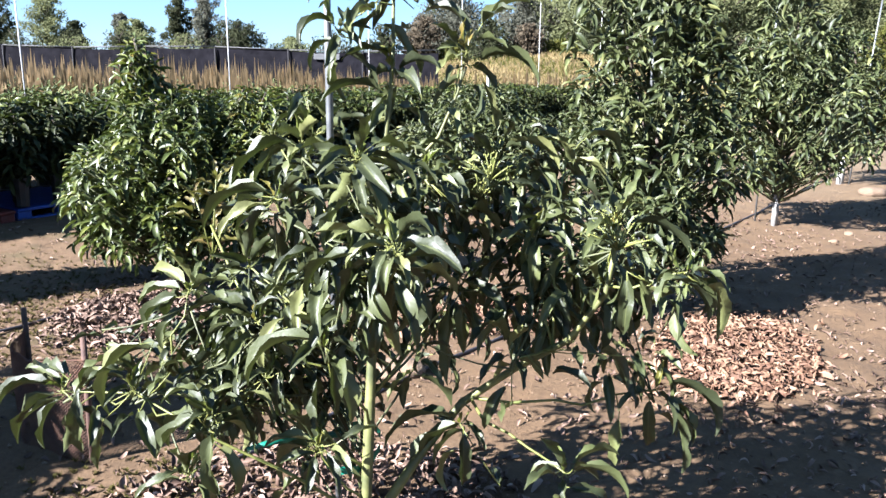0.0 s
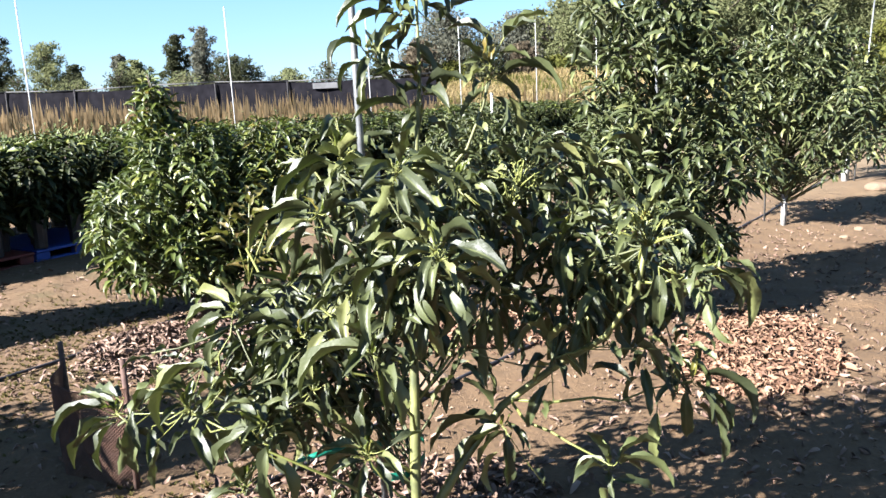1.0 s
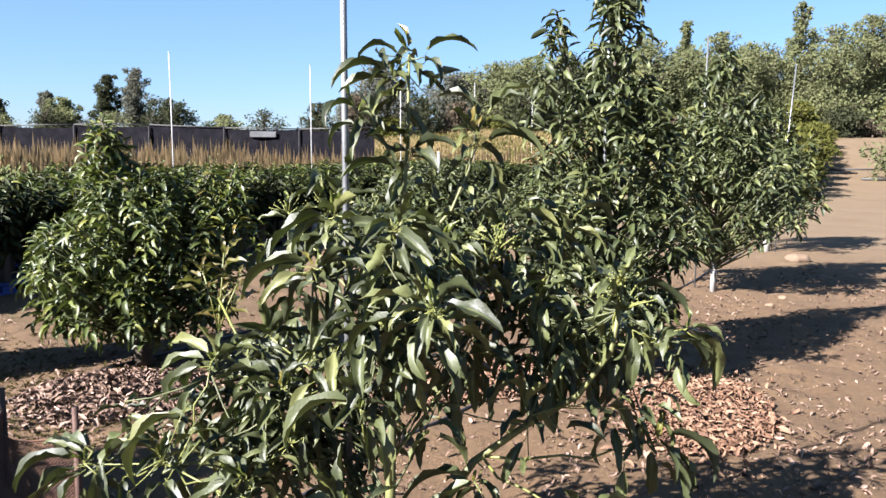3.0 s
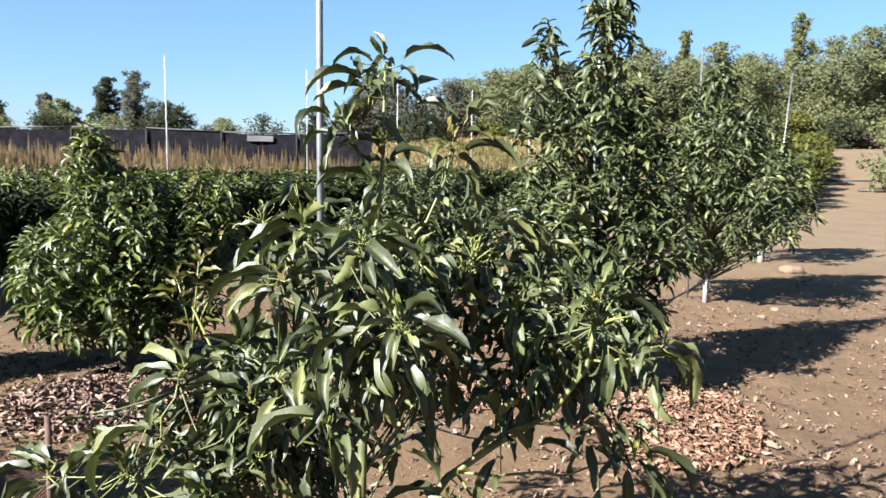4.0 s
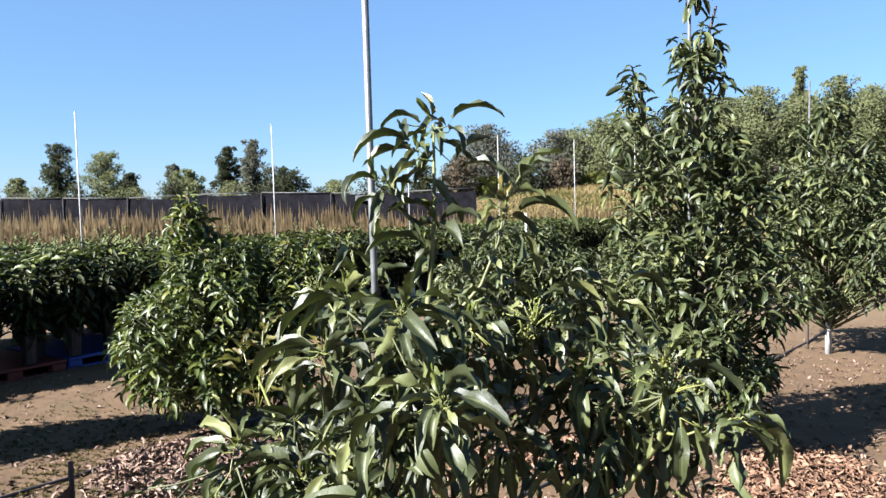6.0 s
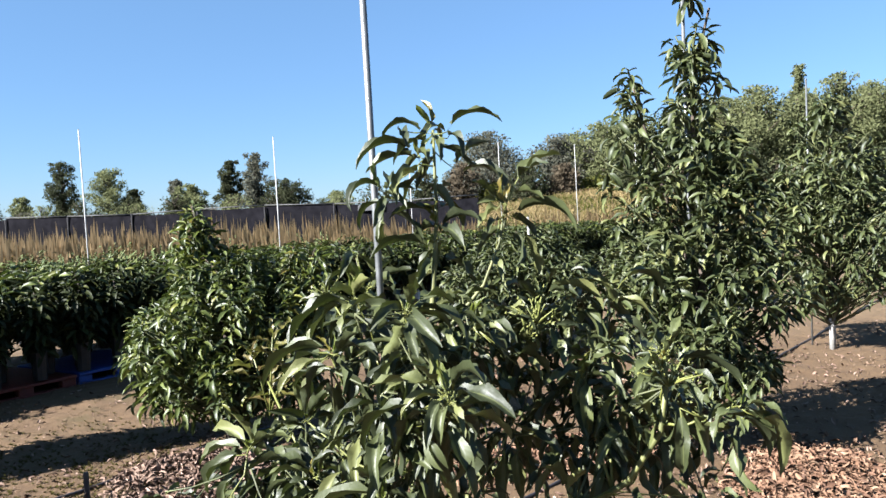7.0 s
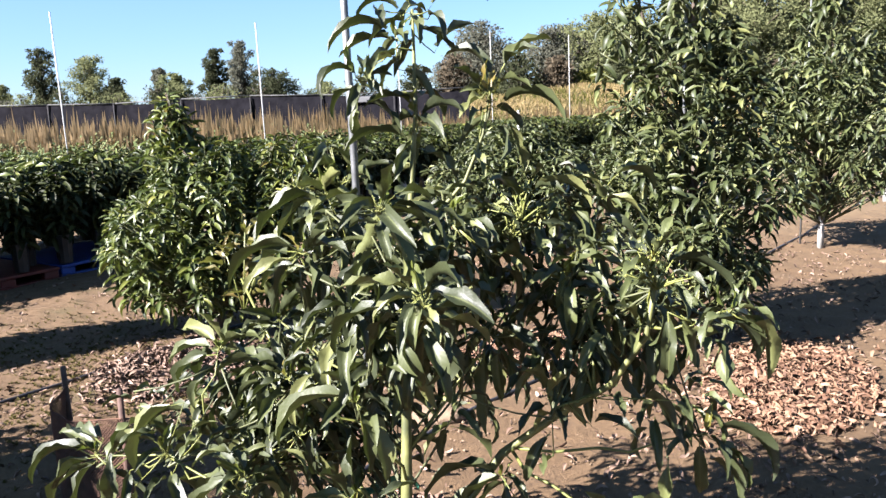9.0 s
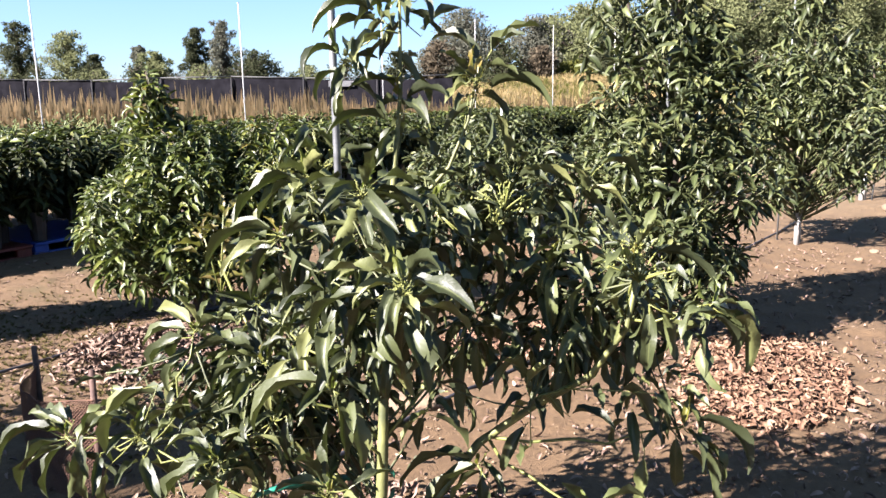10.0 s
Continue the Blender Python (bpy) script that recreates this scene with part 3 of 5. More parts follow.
    # right outer shoot
    shoot((0.578, 2.5, 1.108), 'low3', 2, [
        (6, -12, 6, 102, -54, -33, 2), (4, -11, 3, 88, 49, -130, 2), (40, -6, -24, 113, 63, -195, 2),
        (-46, 7, -26, 82, 45, -144, 3), (-42, 11, -68, -22, -92, -152, 2), (-138, 6, -5, -97, 5, -172, 1),
        (-109, 0, -12, -65, 34, -153, 1), (-7, 0, -5, -74, -78, -70, 2), (-86, 11, -41, -64, -95, -92, 1),
    ])
    # inner right shoot
    shoot((0.2, 2.72, 1.138), 'low2', 5, [
        (31, 5, 14, -66, -113, 12, 1), (8, -3, 16, 66, -97, 80, 0), (0, 11, -10, -89, 57, -109, 2),
        (-8, -10, -13, 37, 35, -154, 1), (-39, 10, -33, -120, 5, -168, 1), (16, -1, 0, 116, -93, -41, 2),
        (-23, 10, -18, -121, 114, -57, 3), (52, 13, -132, 112, -117, -171, 2), (68, 10, -147, 119, -126, -153, 1),
        (37, -12, -61, 84, 41, -222, 1),
    ])
    # inner low shoot
    shoot((0.003, 2.72, 1.013), 0.7, 3, [
        (-26, -6, -79, -60, 40, -323, 0), (13, 3, -66, 23, 13, -235, 0), (-16, -7, -30, -90, 16, -236, 1),
        (32, -6, 18, 123, 120, -2, 1), (62, -5, -23, 70, 117, -120, 0), (-1, 12, -3, -141, 84, -90, 2),
        (30, 6, -18, 140, -76, -73, 2), (107, 15, -70, 116, -98, -129, 1), (-66, 6, -49, -68, 5, -198, 0),
        (139, 3, -67, 183, -30, -186, 1),
    ])
    # inner fork shoot
    shoot((0.395, 2.62, 1.037), 'low2', 2, [
        (-60, -13, -11, -22, 90, -170, 1), (15, 6, -2, 51, 60, -144, 1), (-88, 10, -33, -166, -77, -109, 2),
        (30, 10, -4, -37, 95, -123, 2), (-16, -14, 4, -82, -124, 79, 1),
    ])
    # outer low shoot
    shoot((-1.085, 2.5, 0.7), 'sk2', 2, [
        (-13, -1, -3, -190, -14, -86, 3), (1, 12, -13, -171, 32, -192, 2), (18, -6, 4, -148, 68, 29, 1),
        (32, -14, 38, -131, 99, 4, 2), (2, 8, -20, -55, -20, -175, 2), (33, 6, 0, -8, 20, -204, 0),
        (56, -2, 21, 85, -48, -94, 1), (-6, 12, 4, -153, -22, -16, 2), (25, 8, 41, -98, 99, 41, 0),
    ])
    # left low shoot
    shoot((-0.837, 2.43, 0.744), 'sk1', 2, [
        (58, 10, 135, -80, 12, -85, 3), (0, -7, 3, -38, -94, -11, 2), (8, -7, 7, -1, 88, 46, 0),
        (109, -11, 59, 92, -108, 33, 1), (-6, 15, -80, -23, -90, -97, 2), (-91, -9, -91, -131, 17, -253, 0),
        (-115, 12, -60, -89, -86, -129, 1), (-5, -5, 18, -185, 49, -31, 2), (18, -10, 22, 133, 34, 74, 1),
        (-10, -12, 52, -80, -96, 52, 2), (86, 2, 84, -87, 91, 41, 2),
    ])
    # near low shoot
    shoot((-0.589, 2.34, 0.731), 'sk1', 2, [
        (20, -13, -19, 59, -32, -216, 1), (-11, 7, -7, -167, 27, -149, 1), (-16, -10, 54, -108, -52, 43, 3),
        (12, -5, 0, 43, 105, -93, 2), (-36, 3, -15, -157, 81, -143, 2), (6, -10, 12, -61, 97, 21, 0),
        (1, 14, -17, 77, 82, -142, 2), (-9, -13, 10, -148, 118, 7, 1),
    ])
    # yellow low shoot
    shoot((-0.685, 2.4, 0.54), 'sk1', 1, [
        (-12, 5, -37, -138, -40, -77, 2), (18, -9, -27, 120, -93, -31, 2), (-1, 1, -10, -2, -102, 102, 0),
        (5, 7, -4, 5, 107, 11, 0), (1, -14, -9, -44, -89, 13, 2),
    ])
    # low front whorl
    shoot((-0.286, 2.31, 0.937), 0.62, 1, [
        (-6, -8, 5, -183, -31, -99, 3), (18, 4, -12, 64, -14, -186, 1), (-3, 6, -8, -45, -113, 111, 1),
        (-7, -5, -7, -54, -120, -15, 2), (4, -14, 11, 43, 98, 32, 1), (20, 7, -25, 34, 0, -179, 0),
        (-15, -14, 21, -47, 92, 67, 0), (6, -3, 4, 106, -92, 4, 2),
    ])
    # tied low shoot
    shoot((-0.355, 2.48, 0.586), 0.4, 2, [
        (6, -1, 9, 5, -5, 183, 0), (54, -11, 17, 155, 56, 41, 1), (-11, 7, 4, -62, -87, 128, 1),
        (-8, -6, -14, -115, 55, -149, 3), (28, -1, -15, 115, -107, -37, 3), (7, -10, 5, -152, 10, -18, 2),
        (-5, 3, -19, -17, -76, -109, 1), (20, -2, -6, 74, -72, -105, 1),
    ])
    # left inner shoot
    shoot((-0.507, 2.52, 0.758), 0.5, 2, [
        (40, -14, 24, 60, -21, -100, 1), (1, -2, 9, -39, 100, -99, 0), (-63, -10, -74, -14, 86, -197, 2),
        (-102, 1, -56, -108, 77, 44, 0), (19, -7, 20, -50, -81, -1, 2), (0, 1, 16, 55, 90, 51, 1),
        (-5, -9, 12, -12, -89, 129, 0), (-39, 11, -91, -162, 113, -179, 2),
    ])
    # left mid whorl
    shoot((-0.756, 2.62, 0.964), 'sk2', 3, [
        (-1, -11, -2, -155, 10, -48, 2), (9, -13, 8, -150, 100, 29, 1), (0, -13, -10, -142, 28, -139, 2),
        (10, 3, -5, 143, -92, -36, 2), (14, -13, 13, 12, 91, 72, 0), (7, -9, 1, 158, -79, 57, 1),
        (-8, 6, -7, -114, 110, -148, 1), (23, -6, 15, -17, -66, 125, 0),
    ])
    # left mid shoot
    shoot((-0.525, 2.52, 0.919), 0.7, 3, [
        (0, 1, 0, -153, 96, 28, 2), (13, -13, 13, 123, -63, 133, 1), (-7, -2, -7, -86, -88, -52, 2),
        (-3, 10, -3, -67, 91, 83, 0), (11, -9, -4, 65, 119, -87, 2), (-13, 15, -5, -128, -50, 10, 2),
        (-5, -6, 18, -192, -8, 17, 2), (12, -12, 5, 16, 82, 89, 0),
    ])
    # left back shoot
    shoot((-0.613, 2.72, 1.022), 0.8, 3, [
        (-1, 4, -1, -82, -86, 51, 1), (7, 6, -1, 125, -72, 72, 1), (-5, -11, -6, -133, 26, -81, 2),
        (2, -5, 10, -4, -68, 131, 0), (7, 3, -9, 147, 14, -14, 2), (5, -13, 4, 102, -99, 110, 0),
    ])
    # low right whorl
    shoot((0.306, 2.4, 0.595), 'low1', 1, [
        (-2, 8, -5, -71, -70, 128, 0), (14, -6, 8, 143, 69, 23, 2), (8, 1, -11, 158, -25, -47, 3),
        (-6, 4, -9, 1, -78, -52, 0), (-13, 5, -15, -104, -105, 5, 2), (3, 2, 2, 99, 98, -67, 1),
    ])
    # hanging right shoot
    shoot((0.565, 2.66, 0.727), 'low1', 0, [
        (-14, 6, -12, -4, 46, -193, 1), (7, -1, 1, 87, -20, -241, 1), (24, -6, -17, 106, -18, -160, 2),
        (7, -9, 12, 170, -21, -120, 3), (-95, -4, -73, -64, -18, -234, 1), (2, 11, -5, 39, -81, -96, 2),
    ])
    # low fork shoot
    shoot((0.159, 2.52, 0.862), 'low2', 1, [
        (1, 10, -7, -79, -70, -61, 2), (9, 15, -25, 33, -93, -61, 1), (12, 11, -23, 92, 88, -101, 1),
        (-8, 2, 19, 38, -90, 107, 0), (-8, 14, 19, -69, -102, 117, 1), (102, -2, -58, 206, -86, -54, 3),
        (6, -12, -139, -18, -129, -133, 1), (211, -13, 19, 317, 49, -105, 2), (314, -2, 11, 326, -127, 9, 1),
        (152, 14, 18, 172, -113, 9, 1),
    ])
    # low limb shoot
    shoot((0.021, 2.66, 0.587), 'low1', 1, [
        (0, 5, -3, -218, -14, -75, 3), (28, 8, -16, -75, -1, -134, 2), (-9, 13, -3, -85, 114, -47, 1),
        (33, -3, 7, 78, -84, -37, 1), (9, -9, -1, -36, -21, -186, 1), (121, -11, -184, 96, 105, -187, 0),
        (25, 8, -8, -136, -18, -176, 2),
    ])

    # sprays of flower stalks at the shoot ends
    for k, (at, size) in enumerate((((0.084, 2.75, 1.29), 1.55), ((0.055, 2.76, 1.24), 1.35), ((0.418, 2.54, 1.15), 1.45), ((0.42, 2.57, 1.22), 0.8), ((-0.199, 2.25, 1.385), 0.6), ((-0.458, 2.89, 1.38), 1.0),
                                    ((-0.585, 2.91, 1.37), 1.0), ((-0.685, 2.40, 0.52), 1.0), ((-0.10, 2.17, 1.20), 0.5), ((0.011, 2.70, 1.61), 0.6), ((-0.837, 2.42, 0.73), 0.5), ((-0.355, 2.47, 0.57), 0.6))):
        part_mesh("panicle", PANICLES[k % 3], root, m=Matrix.Translation(Vector(at) - base) @ Matrix.Scale(size, 4))
    shoot((-0.585, 2.91, 1.38), 1.05, 8, [])
    # smaller shoots that fill the crown between and behind the large ones
    made = 0
    while made < 125:
        a, b = ends[int(rng.integers(len(ends)))], ends[int(rng.integers(len(ends)))]
        q = a.lerp(b, float(rng.uniform(0.25, 0.75))) + Vector((rng.normal(0, 0.03), abs(rng.normal(0.10, 0.10)) + (0.22 if made % 3 == 0 else 0.0), rng.normal(-0.02, 0.04)))
        if a is b or (a - b).length > 0.50 or (q.z < 0.84 and q.x + base.x > -0.32) or q.z > 1.40 or (q.z < 0.76 and q.y + base.y < 2.66):
            continue
        made += 1
        start = a - Vector((0, 0, 0.04))
        tube("branch", bend(start, q, 0.03, 4), [0.0034, 0.0030, 0.0026, 0.0022], M_TWIG, root, 4)
        start = on_stem(min(max(0.35, q.z), 1.8))
        flat = Vector((q.x - start.x, q.y - start.y, 0))
        whorl = rosette(q, flat.normalized() * 0.5, int(rng.integers(6, 9)), 0.130, rng, 0.12, -34, 45)
        for m in whorl[:2]:
            part_mesh("leaf", NEAR_LEAVES[int(rng.integers(3, 12))], root, m=m)
        order += whorl[2:]
    for k in range(20):
        q = Vector((rng.normal(-0.48, 0.15), rng.normal(2.90, 0.09), rng.normal(0.72, 0.14))) - base
        start = on_stem(max(0.30, q.z - 0.20))
        tube("branch", bend(start, q, 0.04, 4), [0.0040, 0.0036, 0.0030, 0.0024], M_TWIG, root, 4)
        order += rosette(q, Vector((-0.2, 0.4, 0)), int(rng.integers(6, 9)), 0.145, rng, 0.12, -30, 42)
    for k in range(15):
        q = Vector((rng.normal(-0.20, 0.15), rng.normal(2.98, 0.09), rng.normal(1.06, 0.14))) - base
        tube("branch", bend(on_stem(max(0.45, q.z - 0.20)), q, 0.04, 4), [0.0040, 0.0036, 0.0030, 0.0024], M_TWIG, root, 4)
        order += rosette(q, Vector((0, 0.5, 0)), int(rng.integers(6, 9)), 0.145, rng, 0.12, -22, 42)
    part_mesh("leaves", joined_leaves("leaves", NEAR_GEOS[3:13], order, [M_LEAF, M_STEM], rng), root, kind="stuff")
    # bronze shoot on a low limb at the back
    tip = Vector((-0.87, 3.09, 1.06)) - base
    line = bend(on_stem(0.45), tip, 0.16, 6)
    tube("branch", line, [0.009, 0.008, 0.007, 0.006, 0.005, 0.004], M_STEM, root, 6)
    for dx, dz in ((0.0, 0.0), (-0.06, 0.10), (0.07, 0.06), (0.02, 0.17)):
        q = tip + Vector((dx, 0.02, dz))
        limb = tube("branch", [tip - Vector((0, 0, 0.12)), (tip + q) / 2 - Vector((0, 0, 0.05)), q], [0.004, 0.0035, 0.003], M_STEM, root, 4)
        for m in rosette(q, Vector((0, 0, 0.4)), 7, 0.10, rng, 0.10, 10, 75):
            part_mesh("young_leaf", NEAR_BRONZE[int(rng.integers(2))], limb, "yellow and bronze young leaf", m)
    # green tie round trunk and stake
    for z in (0.50,):
        loop = []
        for k in range(13):
            a = 2 * math.pi * k / 12
            loop.append(Vector((-0.300 - base.x + 0.085 * math.cos(a), 2.66 - base.y + 0.15 * math.sin(a), z + 0.006 * math.sin(2 * a))))
        V, F = [], []
        for k, p in enumerate(loop):
            V += [tuple(p - Vector((0, 0, 0.012))), tuple(p + Vector((0, 0, 0.012)))]
        F = [(2 * k, 2 * k + 2, 2 * k + 3, 2 * k + 1) for k in range(12)]
        part_mesh("tie", mesh_from("tie", V, F, [M_TIE]), root, "green plastic tie tape")
        ends_at = [Vector(p) - base for p in ((-0.352, 2.745, 0.493), (-0.42, 2.68, 0.512), (-0.50, 2.60, 0.535), (-0.575, 2.54, 0.532))]
        tube("tie_end", ends_at, [0.011, 0.012, 0.012, 0.007], M_TIE, root, 4, "green plastic tape end")


near_tree()


def stake(name, x, y, top, r, material, label, group, tilt=(0.0, 0.0), z0=-0.1, cap=True):
    root = thing(name, (x, y, ground_z(x, y)), label, "stake" if r < 0.02 else "pole", group)
    shaft = tube("shaft", [(0, 0, z0), (tilt[0] * 0.5, tilt[1] * 0.5, top * 0.5), (tilt[0], tilt[1], top)], [r, r, r], material, root, 10)
    if cap:
        tube("rim", [(tilt[0], tilt[1], top - 0.012), (tilt[0], tilt[1], top + 0.004)], [r * 1.12, r * 1.12], material, shaft, 10)
    return root


stake("tree_stake", -0.370, 2.80, 3.05, 0.0105, M_STEEL, "grey galvanised steel stake beside the young avocado tree", "tree stakes", (-0.03, 0.0))
stake("tree_stake", -0.17, 9.10, 1.50, 0.014, M_POLE, "short pale stake in the low spreading avocado tree", "tree stakes")
stake("tree_stake", 1.00, 5.78, 3.25, 0.012, M_STEEL, "grey galvanised steel stake in the tall avocado tree", "tree stakes")
stake("tree_stake", 2.80, 9.32, 2.84, 0.009, M_STEEL, "pale stake behind the whitewashed avocado tree", "tree stakes")
stake("tree_stake", 5.12, 12.7, 2.90, 0.011, M_STEEL, "pale leaning stake by an avocado tree down the row", "tree stakes", (0.14, 0))
for px_, py_, top in ((-6.64, 11.04, 3.07), (-4.80, 14.0, 3.13), (-2.92, 17.0, 3.22), (-1.25, 20.5, 3.36), (0.74, 24.0, 3.46), (2.77, 27.0, 3.58)):
    stake("row_pole", px_, py_, top, 0.0095, M_POLE, "tall thin white pole standing in the nursery row", "white row poles", (-0.03, 0))


# ---- the other orchard trees ----
def orchard_tree(base, top, low, profile, rosettes, leaves, size, seed, label, leaf_mat, bark, bole, single=280, white=0.0, leader=(), fresh=False):
    """A bushy avocado tree. profile: crown radius at even steps from low to top."""
    rng = np.random.default_rng(seed)
    base = Vector((*base, ground_z(*base)))
    root = thing("avocado_tree", base, label, "tree")
    wob = [Vector((rng.normal(0, 0.02), rng.normal(0, 0.02), 0)) for _ in range(7)]
    line = [Vector((0, 0, -0.05))] + [wob[k] * k * 0.5 + Vector((0, 0, top * (k + 1) / 7.3)) for k in range(7)]
    radii = [bole * (1 - 0.115 * k) for k in range(8)]
    tube("trunk", line, radii, bark, root, 8)
    if white:
        tube("whitewash", [(0, 0, -0.03), (0, 0, white * 0.5), (wob[0].x * 0.2, wob[0].y * 0.2, white)], [bole * 1.12, bole * 1.06, bole * 1.03], M_WHITE_TRUNK, root, 10, "white painted lower trunk")
    V, F, mats = [], [], []

    def grow(p, start, n, s):
        flat = Vector((p.x - start.x, p.y - start.y, 0))
        v, f = tube_arrays(bend(start, p, 0.1 * flat.length, 4), [0.010, 0.008, 0.006, 0.004], 4, len(V))
        V.extend(v)
        F.extend(f)
        lean = flat.normalized() * min(0.8, flat.length * 1.2) if flat.length > 0.03 else Vector()
        if p.z > 1.85 and top > 2.4:
            mats.extend(rosette(p, lean, max(5, n - 4), s * 1.10, rng, 0.09, -28, 38))
        else:
            mats.extend(rosette(p, lean, n, s, rng, 0.12))

    steps = len(profile) - 1
    for k in range(rosettes):
        while True:
            u = rng.uniform(0, 1)
            i = min(int(u * steps), steps - 1)
            if rng.uniform(0, 1) < 0.06 + 0.94 * (profile[i] / max(profile)) ** 1.5:
                break
        z = low + (top - low) * u
        i = min(int(u * steps), steps - 1)
        r = profile[i] + (profile[i + 1] - profile[i]) * (u * steps - i)
        az = k * 2.39996 + rng.normal(0, 0.3)
        q = r * math.sqrt(rng.uniform(0.12, 1.0)) * rng.uniform(0.85, 1.15)
        p = Vector((q * math.cos(az), q * math.sin(az), z))
        start = Vector((0, 0, max(0.25 * low + 0.1, z - 0.5 * q - 0.15)))
        grow(p, start, leaves + int(rng.integers(-2, 3)), size * rng.uniform(0.85, 1.1))
    for (dx, dy, z1, z2, r) in leader:
        tube("branch", bend((0, 0, max(0.12, z1 - 0.7)), (dx, dy, z2), 0.15, 6), [0.014, 0.013, 0.012, 0.010, 0.008, 0.005], bark, root, 6)
        for k in range(20):
            u = k / 19
            a = k * 2.4
            grow(Vector((dx + r * math.cos(a) * (1.1 - u), dy + r * math.sin(a) * (1.1 - u), z1 + (z2 - z1) * u)), Vector((dx * 0.8, dy * 0.8, z1 + (z2 - z1) * u * 0.8 - 0.1)), leaves, size)
    part_mesh("branch_work", mesh_from("branch_work", V, F, [M_TWIG]), root, kind="stuff")
    if fresh:
        tips = [m for m in mats if (m.translation.z > 1.36 or m.translation.x > 0.45 and m.translation.z > 0.8) and rng.random() < 0.40]
        part_mesh("young_leaves", joined_leaves("young_leaves", FAR_GEOS, tips, [M_FRESH, M_TWIG], rng), root, "yellow-green young leaves at the top", kind="stuff")
        mats = [m for m in mats if not any(m is q for q in tips)]
    order = rng.permutation(len(mats))
    singles = [mesh_from("leaf", g[0].tolist(), g[1], [leaf_mat, M_TWIG], g[2], g[3]) for g in FAR_GEOS]
    for i in order[:single]:
        part_mesh("leaf", singles[int(rng.integers(4))], root, m=mats[i])
    part_mesh("crown", joined_leaves("crown", FAR_GEOS, [mats[i] for i in order[single:]], [leaf_mat, M_TWIG], rng), root, kind="stuff")
    return root


orchard_tree((-2.24, 5.88), 1.42, 0.34, (0.46, 0.66, 0.74, 0.72, 0.66, 0.58, 0.44, 0.22), 440, 10, 0.116, 21,
             "bushy round avocado tree over a heap of dry leaves", M_LEAF3, M_BARK, 0.074, leader=((-0.24, 0.0, 1.26, 1.76, 0.22), (-0.62, -0.05, 0.60, 0.98, 0.22), (0.50, 0.05, 1.00, 1.42, 0.20), (-0.20, 0.08, 1.20, 1.66, 0.22), (0.66, 0.05, 0.72, 1.40, 0.24), (-0.52, -0.12, 0.40, 0.62, 0.18)), fresh=True)
orchard_tree((1.05, 5.80), 3.00, 0.32, (0.42, 0.58, 0.62, 0.60, 0.54, 0.40, 0.28, 0.18, 0.11, 0.03), 390, 11, 0.118, 22,
             "tall narrow avocado tree with a leafy spire", M_LEAF2, M_BARK, 0.040, leader=((-0.40, 0.05, 1.75, 2.52, 0.19), (0.20, 0.0, 1.70, 2.10, 0.20)))
orchard_tree((2.95, 9.15), 2.66, 0.56, (0.50, 0.85, 0.92, 0.82, 0.72, 0.56, 0.42, 0.26, 0.06), 400, 11, 0.128, 23,
             "pointed avocado tree with a whitewashed trunk", M_LEAF2, M_BARK, 0.029, white=0.55)
orchard_tree((5.05, 12.85), 2.3, 0.5, (0.6, 0.85, 0.85, 0.65, 0.4, 0.1), 130, 10, 0.18, 24,
             "bushy avocado tree with a whitewashed trunk down the row", M_LEAF2, M_BARK, 0.05, single=60, white=0.5)
orchard_tree((-0.22, 9.30), 1.42, 0.30, (0.55, 0.80, 0.94, 0.98, 0.92, 0.76, 0.50, 0.20), 520, 10, 0.125, 27,
             "low spreading avocado tree with glossy leaves and a pale stake", M_LEAF2, M_BARK, 0.045, single=160)
orchard_tree((1.70, 12.80), 1.42, 0.32, (0.55, 0.80, 0.92, 0.94, 0.86, 0.70, 0.45, 0.18), 360, 10, 0.14, 28,
             "low spreading avocado tree before the nursery block", M_LEAF2, M_BARK, 0.045, single=60)
orchard_tree((-4.65, 4.75), 2.0, 0.4, (0.30, 0.38, 0.40, 0.38, 0.30, 0.2, 0.08), 220, 11, 0.16, 25,
             "bushy avocado tree in the neighbouring row", M_LEAF3, M_BARK, 0.05, single=20)
orchard_tree((-3.91, 2.19), 2.2, 0.30, (0.6, 0.85, 0.9, 0.85, 0.7, 0.45, 0.1), 380, 11, 0.17, 26,
             "bushy avocado tree at the end of the row", M_LEAF3, M_BARK, 0.05, single=20)


